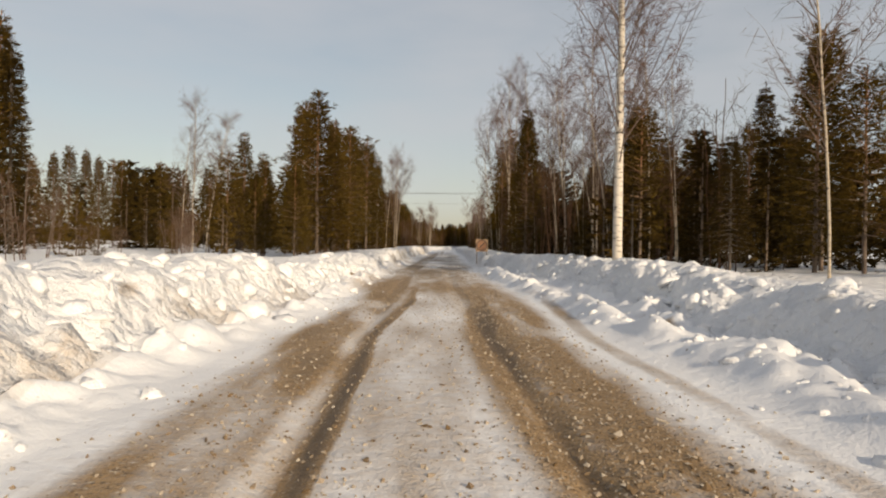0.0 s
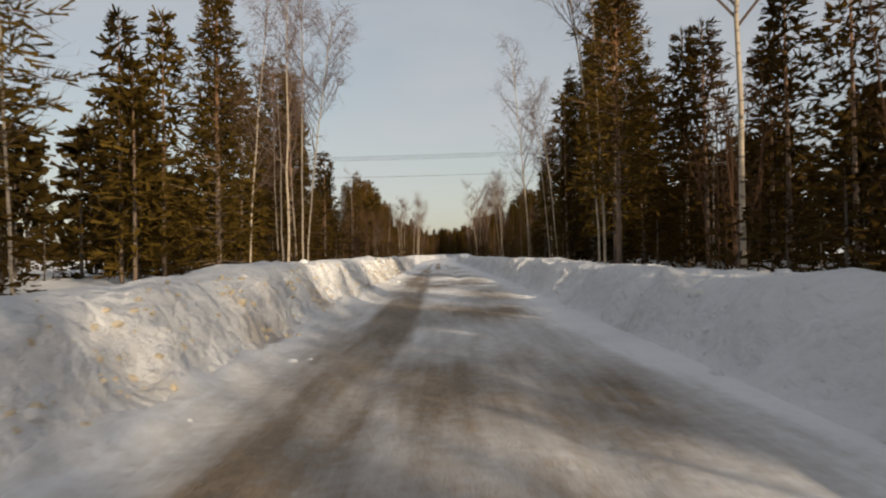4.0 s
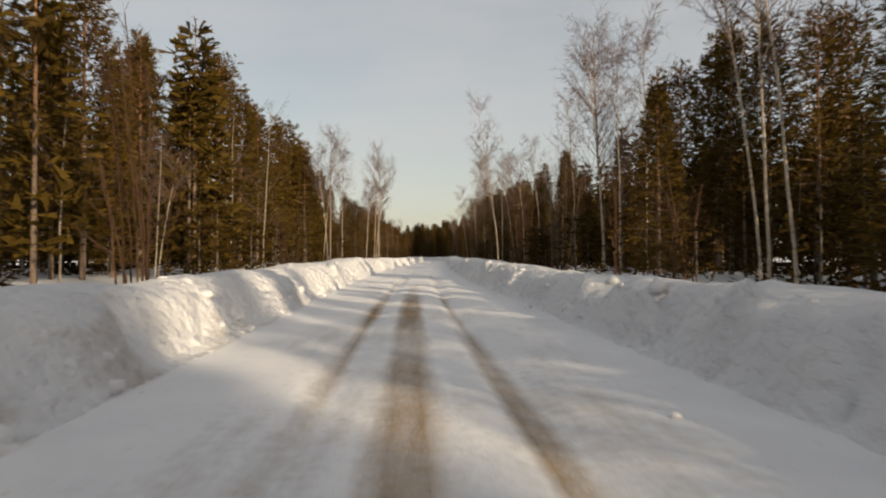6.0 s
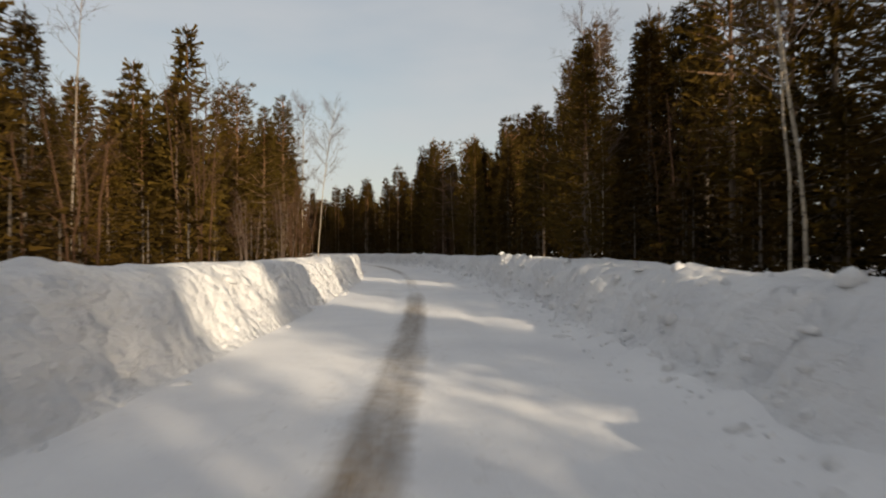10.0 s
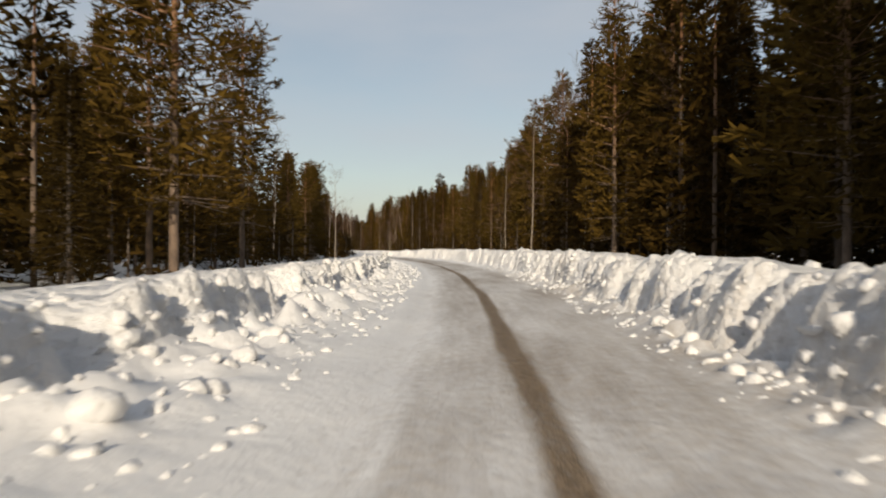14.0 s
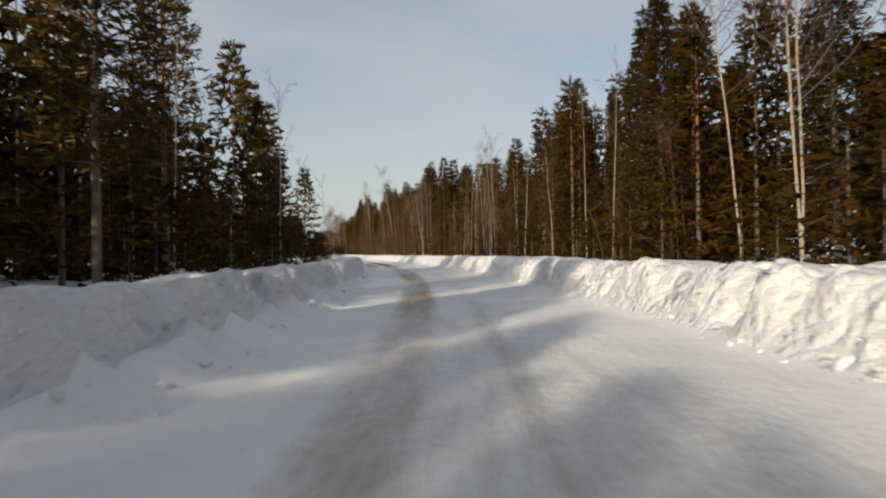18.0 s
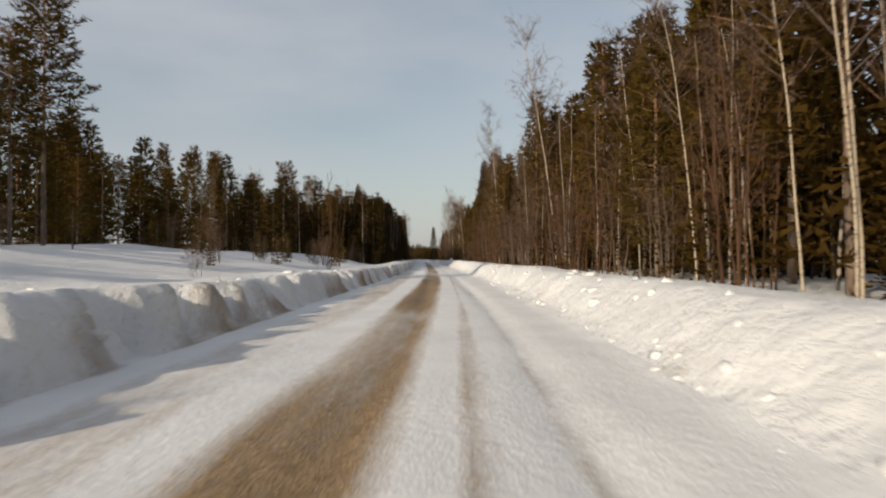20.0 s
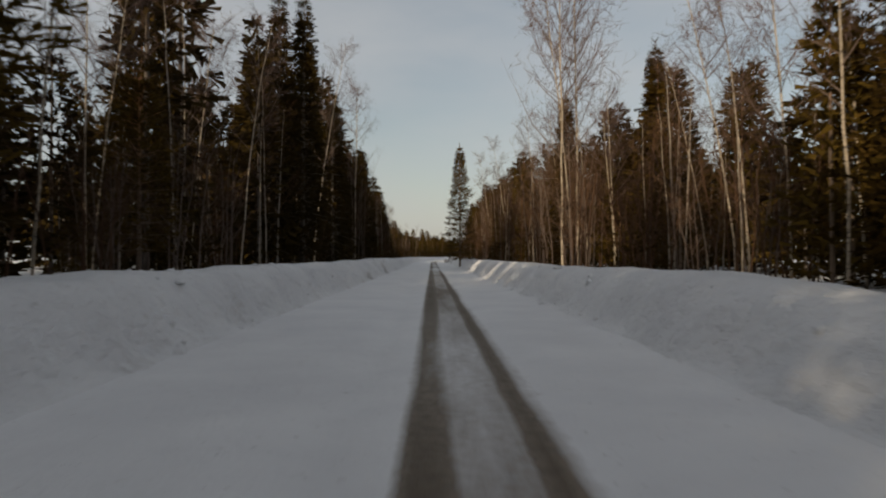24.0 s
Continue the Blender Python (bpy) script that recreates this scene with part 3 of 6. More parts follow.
    return trunk, joined(limbs), joined([needles, top])


def birch_shape(tall, low, reach, thick, limbs_n, twig_n, lean=0.0, stems=1, stout=0.65):
    """A bare birch: white stem, sweeping limbs, a haze of twigs."""
    trunks, limbs, roots, ways, lengths = [], [], [], [], []
    for st in range(stems):
        n = 10
        z = np.linspace(0, tall * (1 if st == 0 else rng.uniform(0.75, 0.95)), n)
        a = rng.uniform(0, 6.28) if st else 0.0
        lx_ = lean if st == 0 else rng.uniform(0.05, 0.14)
        bow = (z / tall) ** 1.4 * tall * lx_
        line = np.c_[np.cos(a) * (bow + 0.15 * st), np.sin(a) * (bow + 0.15 * st), z] + np.c_[np.cumsum(rng.normal(0, 0.025, (n, 2)), 0), 0 * z]
        line[0, 2] = -0.4
        trunks.append(tube(line, (thick * (0.8 if st else 1)) * (1 - z / (tall * 1.05)) ** 0.9 + 0.008, 7))
        for k in range(limbs_n):
            f = rng.uniform(0, 1) ** 0.8
            h = low + (z[-1] - low) * f * 0.97
            c = np.array([np.interp(h, z, line[:, 0]), np.interp(h, z, line[:, 1]), h])
            a2 = rng.uniform(0, 6.28)
            long = reach * (1 - 0.75 * f) * rng.uniform(0.55, 1.2) + 0.25
            up = rng.uniform(0.9, 1.7) * long
            d = np.array([math.cos(a2), math.sin(a2), 0])
            way = np.stack([c, c + d * long * 0.45 + [0, 0, up * 0.4], c + d * long * 0.85 + [0, 0, up * 0.85], c + d * long + [0, 0, up]])
            limbs.append(tube(way + np.r_[[[0, 0, 0]], rng.normal(0, 0.05 * long, (3, 3))], stout * np.array([0.008 + 0.013 * long, 0.007 + 0.007 * long, 0.006, 0.003]), 3))
            m = twig_n
            q = rng.uniform(0.2, 1, m)
            pos = np.stack([np.interp(q, [0, 0.45, 0.85, 1], way[:, i]) for i in range(3)], 1)
            roots.append(pos)
            ways.append(units(rng.normal(size=(m, 3)) * 0.55 + d * 0.5 + [0, 0, 0.45]))
            lengths.append(rng.uniform(0.35, 1.0, m) * (0.45 + 0.25 * reach))
    roots, ways, lengths = np.concatenate(roots), np.concatenate(ways), np.concatenate(lengths)
    side = units(rng.normal(size=roots.shape) * 0.6 + ways)
    twigs = joined([blades(roots, ways, lengths, 0.014), blades(roots + ways * lengths[:, None] * 0.45, side, lengths * 0.6, 0.011),
                    blades(roots + ways * lengths[:, None] * 0.7, units(side * [-1, -1, 1]), lengths * 0.5, 0.010)])
    return trunks, joined(limbs), twigs


def pine_shape(lod=1.0, **kw):
    spec = dict(tall=10.0, low=1.5, reach=1.75, point=0.85, whorl=0.42, per=6, tufts=7.5 * lod, blade=(6, 0.25, 0.043, 0.38), sag=0.1, lift=0.75, thick=0.085, bare=0.12)
    spec.update(kw)
    return conifer_shape(**spec)


def spruce_shape(lod=1.0, **kw):
    spec = dict(tall=10.0, low=0.4, reach=1.6, point=0.95, whorl=0.34, per=7, tufts=6.5 * lod, blade=(6, 0.24, 0.043, -0.15), sag=0.38, lift=0.3, thick=0.09, ragged=0.2)
    spec.update(kw)
    return conifer_shape(**spec)


KINDS = {}


def kind(name, thing, category, label, shapes, mats, base_tall):
    """Store the part meshes of each variant of a kind of tree, and keep one first tree of it for copying."""
    found = []
    for trunks, limbs, crown in shapes:
        me = mesh_of("crown", *joined([limbs, crown]), [mats[1], mats[2]])
        index = np.zeros(len(me.polygons), int)
        index[len(limbs[1]):] = 1
        me.polygons.foreach_set("material_index", index)
        trunks = trunks if isinstance(trunks, list) else [trunks]
        found.append([("trunk" if name != "thicket" else "stem", mesh_of("trunk", *q, mats[0], True)) for q in trunks] + [("crown", me)])
    KINDS[name] = (thing, category, label, found, base_tall)


kind("pine", "pine_tree", "tree", "green-brown Scots pine with a grey lower trunk behind the snow bank", [
    pine_shape(), pine_shape(low=2.4, reach=1.65, point=0.75), pine_shape(low=0.7, reach=1.7, point=1.0), pine_shape(low=1.9, reach=1.9, point=0.62, ragged=0.45), pine_shape(low=0.6, reach=1.5, point=1.05), pine_shape(low=1.1, reach=1.85, point=0.85, whorl=0.5)],
    (PINE_BARK, PINE_BARK, PINE_NEEDLES), 10.0)
kind("tall", "pine_tree", "tree", "tall Scots pine with a bare trunk and a high rounded crown", [
    pine_shape(low=5.0, reach=1.55, point=0.42, whorl=0.4, tufts=13.0, ragged=0.5), pine_shape(low=4.2, reach=1.7, point=0.45, whorl=0.4, tufts=13.0, ragged=0.5)],
    (PINE_BARK, PINE_BARK, PINE_NEEDLES), 10.0)
kind("spruce", "spruce_tree", "tree", "dark green spruce with a pointed crown of hanging boughs", [
    spruce_shape(), spruce_shape(reach=1.35, point=1.1), spruce_shape(reach=1.8, low=1.3), spruce_shape(reach=1.15, per=6, whorl=0.42)],
    (SPRUCE_BARK, SPRUCE_BARK, SPRUCE_SHADE_NEEDLES), 10.0)
kind("birch", "birch_tree", "tree", "bare birch with a pale flaking trunk and fine brown twigs", [
    birch_shape(10, 3.0, 1.7, 0.036, 36, 17, 0.02), birch_shape(10, 2.4, 1.4, 0.028, 30, 17, 0.07), birch_shape(10, 3.6, 1.5, 0.029, 26, 19, 0.04, 2), birch_shape(10, 4.2, 1.3, 0.028, 26, 17, 0.12), birch_shape(10, 3.4, 1.2, 0.027, 28, 17, 0.16)],
    (BIRCH_BARK, TWIG_BARK, BIRCH_TWIGS), 10.0)
kind("old_birch", "birch_tree", "tree", "large birch with thick white trunk and wide bare crown", [
    birch_shape(12, 2.2, 2.6, 0.12, 100, 34, 0.0, 1, 0.5), birch_shape(12, 3.6, 2.3, 0.14, 80, 30, 0.1, 1, 0.5)], (WHITE_BARK, TWIG_BARK, BIRCH_TWIGS), 12.0)
kind("thicket", "alder_thicket", "bush", "leafless brown thicket of thin alder and birch stems", [
    birch_shape(5, 0.6, 0.8, 0.022, 9, 12, 0.05, 6), birch_shape(5, 0.5, 0.7, 0.02, 8, 12, 0.1, 7), birch_shape(5, 0.8, 0.9, 0.025, 10, 12, 0.08, 5)],
    (TWIG_BARK, TWIG_BARK, THICKET_TWIGS), 5.0)
kind("young", "young_pine", "tree", "small bushy young pine standing in the snow", [
    pine_shape(tall=3.0, low=0.25, reach=0.8, point=0.8, whorl=0.26, per=5, tufts=4.0, thick=0.04, bare=0.0, core=(50, 0.22, 0.04), blade=(5, 0.2, 0.06, 0.4)),
    pine_shape(tall=3.0, low=0.2, reach=0.65, point=0.9, whorl=0.3, per=5, tufts=4.0, thick=0.035, bare=0.0, core=(50, 0.22, 0.04), blade=(5, 0.2, 0.06, 0.4))],
    (PINE_BARK, PINE_BARK, PINE_NEEDLES), 3.0)

PLANTED = []
pick = random.Random(5)


def plant(name, x, y, tall, wide=1.0, variant=None):
    """Stand one tree of a kind at a place, scaled to its height."""
    thing, category, label, found, base = KINDS[name]
    v = found[pick.randrange(len(found)) if variant is None else variant % len(found)]
    ob = new(thing)
    k = tall / base
    w = k * wide if name != "thicket" else k**0.7 * wide
    if name in ("pine", "spruce", "tall", "birch"):
        w = wide * k**0.75
    s, u = where(x, y)
    turn = pick.uniform(0, 6.28)
    if name in ("birch", "old_birch"):  # they lean out over the road, to the light
        nx, ny = spot(s, 0.0)
        turn = math.atan2(ny - y, nx - x) + pick.gauss(0, 0.7)
    ob.matrix_world = Matrix.Translation((x, y, float(height(np.array([s]), np.array([u]))[0]))) @ Matrix.Rotation(turn, 4, "Z") @ Matrix.Diagonal((w, w, k, 1))
    tagged(ob, label, category, "roadside " + category + "s")
    for n, me in v:
        part(n, me, ob)
    PLANTED.append((x, y))
    return ob


def where(x, y):
    """Metres along and across the road for a place."""
    i = int(np.argmin((CX - x) ** 2 + (CY - y) ** 2))
    dx, dy = x - CX[i], y - CY[i]
    return S[i] + dx * TX[i] + dy * TY[i], dx * TY[i] - dy * TX[i]


# Trees that stand out, stretch by stretch.
plant("spruce", 11.2, 36.3, 9.3)
plant("pine", -20.6, 43.3, 8.3)
plant("pine", -71.1, 303.0, 16.4)
plant("pine", -66.9, 305.0, 15.4)
plant("birch", -47.7, 289.3, 11.0)
plant("pine", -49.0, 286.5, 11.1)
plant("pine", -40.7, 302.1, 10.4)
plant("pine", -34.9, 306.8, 12.2)
plant("pine", -36.8, 291.3, 9.0)
plant("spruce", -107.4, 377.7, 4.0)
plant("spruce", -94.2, 382.6, 9.0)
plant("pine", -162.8, 414.6, 12.0)
plant("spruce", -141.0, 423.9, 9.0)
plant("pine", -182.6, 449.9, 10.4)
plant("pine", -200.6, 443.2, 6.6)
plant("pine", -214.5, 448.7, 7.7)
plant("spruce", -252.0, 482.0, 12.5)
plant("pine", -286.0, 490.0, 13.4)
plant("birch", -222.0, 466.5, 9.8)
plant("pine", -224.0, 474.0, 12.4)
plant("pine", -200.4, 441.4, 7.4)
plant("tall", -372.0, 462.0, 13.8)
plant("spruce", -383.8, 471.5, 12.2)
plant("spruce", -396.6, 474.9, 12.4)
plant("spruce", -413.2, 478.8, 8.7)
plant("pine", -389.3, 489.8, 9.4)
plant("pine", -369.0, 467.6, 10.0)
plant("pine", -385.6, 450.2, 14.2)
# about 0 s
plant("old_birch", 1.9, 17.6, 12.5, 1.0, 0)
plant("pine", 7.6, 20.1, 6.8)
plant("pine", 8.7, 19.6, 5.7)
plant("birch", 6.3, 15.8, 10.0)
plant("birch", -0.5, 40.5, 11.3)
plant("birch", 1.3, 38.5, 11.7)
plant("birch", 2.5, 33.9, 11.5)
plant("birch", -3.2, 62.4, 17.0)
plant("pine", -1.2, 47.0, 9.7)
plant("pine", -4.6, 72.4, 11.7)
plant("birch", 4.1, 26.7, 9.1)
plant("birch", 5.4, 28.0, 8.1)
plant("spruce", 8.5, 34.0, 6.0)
plant("spruce", 8.8, 39.0, 6.9)
plant("pine", 4.1, 29.7, 6.2)
plant("pine", 9.0, 31.2, 6.4)
plant("pine", 6.9, 38.4, 6.8)
plant("pine", 10.2, 29.3, 5.8)
plant("spruce", 11.7, 27.6, 5.0)
plant("pine", -10.2, 26.1, 4.0)
plant("pine", -10.5, 27.2, 4.2)
plant("pine", -10.9, 33.3, 6.8)
plant("pine", -11.8, 36.2, 7.8)
plant("pine", -12.7, 42.2, 8.4)
plant("pine", -13.8, 50.3, 9.1)
plant("birch", -15.1, 66.8, 9.2)
plant("birch", -20.9, 37.0, 9.2)
plant("birch", -21.9, 40.5, 9.0)
plant("birch", -19.9, 34.1, 6.9)
plant("pine", -18.3, 37.2, 5.0)
plant("pine", -14.0, 27.7, 4.7)
plant("young", -13.2, 25.8, 2.3)
plant("pine", -13.3, 30.2, 4.7)
plant("pine", -20.5, 38.3, 5.6)
plant("spruce", -16.7, 18.6, 6.9)
plant("pine", -17.5, 17.8, 7.0)
plant("pine", -53.2, 67.6, 12.3)
plant("pine", -49.6, 58.2, 8.7)
plant("pine", -47.7, 58.5, 9.6)
plant("pine", -48.6, 64.2, 10.8)
plant("pine", -47.0, 66.6, 9.9)
plant("pine", -45.1, 67.9, 8.5)
plant("pine", -40.5, 64.9, 9.0)
plant("pine", -54.3, 61.4, 9.5)
plant("pine", -39.0, 53.3, 8.3)
plant("pine", -39.5, 57.2, 8.3)
plant("pine", -37.6, 57.9, 7.1)
# about 2 s
plant("birch", 0.9, 37.6, 7.0)
plant("birch", -2.4, 56.8, 14.9)
plant("birch", -4.9, 74.3, 17.0)
plant("birch", 2.6, 33.1, 6.2)
plant("pine", 2.6, 36.7, 5.4)
plant("pine", 5.6, 33.7, 6.1)
plant("pine", 4.2, 36.8, 6.4)
plant("birch", 0.8, 41.6, 10.2)
plant("birch", 2.9, 30.4, 9.0)
plant("birch", 2.4, 41.4, 9.0)
plant("birch", 3.4, 38.1, 8.0)
plant("birch", 4.6, 33.0, 9.0)
plant("birch", -8.1, 99.6, 17.0)
plant("pine", -4.0, 78.3, 14.7)
plant("birch", -16.4, 71.7, 11.2)
plant("birch", -16.0, 66.1, 9.0)
plant("pine", -16.9, 65.9, 9.6)
plant("pine", -17.2, 56.9, 11.2)
plant("pine", -16.1, 42.3, 10.0)
plant("pine", -14.6, 32.8, 5.4)
plant("pine", -13.0, 28.5, 4.0)
plant("birch", -19.0, 35.2, 8.0)
plant("birch", -11.7, 32.8, 3.0)
plant("thicket", -12.6, 36.2, 2.8)
plant("thicket", -11.6, 31.1, 1.9)
# about 5 s
plant("tall", -34.2, 118.4, 16.0)
plant("tall", -27.8, 94.2, 11.1)
plant("tall", -26.9, 94.9, 15.3)
plant("pine", -25.1, 93.7, 14.2)
plant("spruce", -37.0, 139.0, 13.5)
plant("pine", -33.2, 141.4, 12.9)
plant("pine", -31.7, 130.3, 10.3)
plant("pine", -31.2, 142.0, 10.2)
plant("spruce", -31.8, 155.8, 8.1)
plant("pine", -34.5, 128.1, 11.2)
plant("pine", -30.9, 116.6, 8.1)
plant("birch", -29.2, 168.7, 11.5)
plant("pine", -29.1, 103.0, 8.3)
plant("pine", -30.1, 103.0, 8.6)
plant("young", -20.9, 85.0, 1.5)
plant("young", -21.5, 87.1, 1.5)
plant("young", -23.4, 99.7, 2.1)
plant("pine", -26.1, 104.0, 7.3)
plant("pine", -24.9, 89.5, 7.6)
plant("thicket", -24.8, 108.9, 2.5)
plant("pine", -8.9, 110.7, 6.4)
plant("pine", -7.9, 108.2, 6.3)
plant("birch", -16.5, 150.1, 11.9)
plant("birch", -12.2, 128.3, 9.1)
plant("birch", -11.3, 124.8, 7.9)
plant("spruce", -6.4, 98.9, 10.3)
plant("spruce", -5.1, 100.1, 10.0)
plant("pine", -4.0, 99.3, 5.0)
plant("birch", -6.7, 87.1, 10.0)
plant("birch", -6.3, 84.3, 10.0)
plant("birch", -7.9, 94.1, 6.1)
plant("spruce", -5.0, 92.3, 13.0)
plant("spruce", -3.8, 91.4, 13.0)
plant("spruce", -4.2, 87.7, 13.0)
plant("spruce", -3.7, 103.9, 5.0)
plant("pine", -6.7, 104.0, 7.9)
plant("pine", -9.7, 113.8, 5.8)
plant("thicket", -13.6, 132.8, 5.0)
# about 6 s
plant("pine", -29.1, 126.0, 9.0)
plant("pine", -27.6, 120.5, 9.1)
plant("pine", -29.3, 129.9, 8.2)
plant("pine", -30.4, 135.5, 11.0)
plant("pine", -29.5, 135.9, 9.4)
plant("pine", -31.2, 145.9, 10.1)
plant("birch", -27.8, 147.0, 9.1)
plant("birch", -28.8, 154.0, 8.8)
plant("pine", -29.9, 148.0, 8.7)
plant("pine", -31.2, 168.9, 6.4)
plant("birch", -25.3, 120.2, 4.1)
plant("pine", -28.5, 120.4, 7.7)
plant("pine", -27.8, 122.2, 7.1)
plant("pine", -29.8, 139.0, 9.1)
plant("birch", -12.0, 129.9, 9.9)
plant("birch", -11.9, 126.3, 7.8)
plant("birch", -12.5, 135.0, 8.0)
plant("pine", -10.2, 128.5, 7.0)
plant("pine", -9.6, 127.4, 7.5)
plant("birch", -14.6, 147.1, 7.2)
plant("birch", -10.7, 115.1, 9.0)
plant("birch", -11.0, 115.8, 9.0)
plant("pine", -8.7, 125.0, 8.2)
plant("pine", -8.0, 123.7, 8.0)
plant("pine", -7.2, 122.3, 7.6)
plant("birch", -13.7, 143.6, 7.7)
plant("spruce", -10.8, 132.7, 6.5)
plant("pine", -15.7, 166.1, 7.3)
# about 7 s
plant("tall", -39.7, 172.3, 15.1)
plant("pine", -37.9, 166.4, 11.8)
plant("pine", -44.1, 188.5, 15.9)
plant("pine", -43.3, 190.5, 15.7)
plant("birch", -29.6, 166.7, 7.9)
plant("birch", -30.3, 175.9, 10.7)
plant("pine", -37.4, 181.5, 9.4)
plant("pine", -35.5, 181.7, 8.4)
plant("pine", -34.8, 186.6, 7.1)
plant("pine", -32.8, 185.6, 5.4)
plant("birch", -28.5, 147.5, 9.0)
plant("pine", -31.2, 150.5, 9.5)
plant("pine", -32.8, 154.8, 6.8)
plant("pine", -34.3, 158.6, 7.5)
plant("pine", -38.3, 180.6, 11.3)
plant("pine", -16.4, 167.3, 7.2)
plant("birch", -16.2, 154.6, 8.0)
plant("birch", -15.3, 153.3, 6.5)
plant("pine", -14.6, 154.7, 6.7)
plant("pine", -12.9, 155.7, 8.1)
plant("birch", -14.9, 157.9, 9.0)
plant("birch", -15.5, 163.7, 10.0)
plant("birch", -18.1, 180.0, 13.1)
plant("birch", -16.9, 172.9, 11.4)
plant("pine", -10.7, 157.0, 8.5)
plant("birch", -22.5, 212.1, 11.1)
plant("spruce", -14.4, 163.4, 7.2)
plant("spruce", -13.2, 152.6, 6.3)
plant("spruce", -13.9, 155.0, 5.7)
plant("pine", -18.6, 185.6, 6.0)
plant("thicket", -20.3, 196.1, 7.0)
plant("pine", -16.9, 178.4, 8.3)
# about 8 s
plant("pine", -34.5, 188.0, 6.6)
plant("birch", -31.7, 181.4, 9.0)
plant("birch", -31.9, 182.5, 9.0)
plant("pine", -36.0, 186.3, 8.3)
plant("pine", -35.7, 194.7, 7.0)
plant("pine", -37.1, 200.1, 8.1)
plant("pine", -36.1, 200.5, 7.8)
plant("birch", -33.4, 198.3, 4.4)
plant("pine", -34.3, 202.7, 5.9)
plant("pine", -39.7, 235.4, 7.2)
plant("pine", -36.7, 206.7, 7.6)
plant("pine", -34.8, 191.2, 5.5)
plant("young", -34.3, 208.4, 2.5)
plant("young", -31.9, 184.8, 1.5)
plant("pine", -34.9, 199.3, 6.6)
plant("birch", -20.0, 193.8, 9.6)
plant("birch", -21.1, 202.1, 7.5)
plant("birch", -22.6, 226.2, 13.8)
plant("birch", -20.5, 217.6, 17.0)
plant("birch", -19.3, 210.9, 15.3)
plant("pine", -18.0, 195.4, 9.4)
plant("pine", -20.1, 202.5, 9.0)
plant("pine", -25.2, 244.2, 7.7)
plant("pine", -30.5, 268.0, 8.3)
plant("birch", -18.6, 182.4, 9.0)
plant("birch", -18.5, 181.2, 9.0)
plant("pine", -17.1, 191.5, 7.9)
plant("spruce", -18.2, 192.4, 6.4)
plant("spruce", -16.8, 189.3, 7.0)
plant("spruce", -15.8, 188.3, 8.3)
plant("pine", -21.4, 222.2, 5.9)
plant("birch", -18.8, 187.3, 3.8)
# about 9 s
plant("pine", -39.1, 230.2, 7.0)
plant("pine", -38.9, 227.5, 6.5)
plant("pine", -40.6, 237.3, 7.7)
plant("pine", -39.3, 226.7, 6.6)
plant("tall", -39.6, 224.8, 7.4)
plant("pine", -38.7, 235.4, 6.7)
plant("pine", -41.5, 254.0, 7.0)
plant("pine", -40.8, 243.1, 5.5)
plant("young", -37.2, 239.6, 2.5)
plant("young", -36.7, 234.0, 2.2)
plant("pine", -38.1, 230.2, 6.1)
plant("young", -35.9, 225.7, 1.6)
plant("young", -35.1, 219.3, 1.5)
plant("pine", -22.3, 241.6, 10.0)
plant("pine", -21.2, 233.7, 9.0)
plant("pine", -20.0, 231.8, 9.5)
plant("pine", -24.8, 251.4, 8.9)
plant("pine", -26.5, 260.5, 10.2)
plant("birch", -27.7, 256.5, 10.3)
plant("pine", -30.6, 278.4, 10.3)
plant("pine", -23.2, 247.8, 7.9)
plant("pine", -19.4, 226.3, 7.6)
plant("spruce", -22.3, 234.5, 7.1)
plant("spruce", -20.4, 227.2, 7.3)
plant("spruce", -20.0, 223.3, 6.5)
plant("pine", -19.8, 222.0, 10.1)
plant("birch", -22.0, 217.6, 9.0)
plant("spruce", -28.4, 269.5, 9.0)
# about 10 s
plant("pine", -56.4, 286.9, 10.9)
plant("pine", -51.5, 285.0, 11.9)
plant("pine", -52.4, 284.5, 11.3)
plant("birch", -48.3, 288.0, 10.8)
plant("pine", -46.9, 264.4, 6.4)
plant("pine", -45.2, 261.2, 5.1)
plant("spruce", -43.4, 258.2, 6.3)
plant("pine", -44.8, 264.7, 5.4)
plant("pine", -45.3, 269.0, 6.0)
plant("pine", -47.1, 279.3, 8.7)
plant("thicket", -44.9, 276.4, 3.9)
plant("thicket", -43.0, 268.6, 2.9)
plant("pine", -44.4, 262.5, 4.6)
plant("birch", -30.2, 270.5, 9.2)
plant("birch", -29.7, 270.0, 8.6)
plant("pine", -29.6, 274.5, 10.7)
plant("pine", -32.0, 283.5, 8.9)
plant("pine", -30.8, 282.5, 9.4)
plant("pine", -27.5, 274.2, 9.7)
plant("pine", -27.6, 270.7, 9.8)
plant("birch", -27.5, 257.8, 9.0)
plant("pine", -26.7, 264.4, 11.0)
plant("pine", -38.0, 298.2, 9.9)
plant("spruce", -34.3, 289.0, 8.4)
plant("spruce", -28.7, 271.4, 7.0)
plant("spruce", -26.8, 267.0, 8.8)
plant("birch", -39.5, 300.5, 7.5)
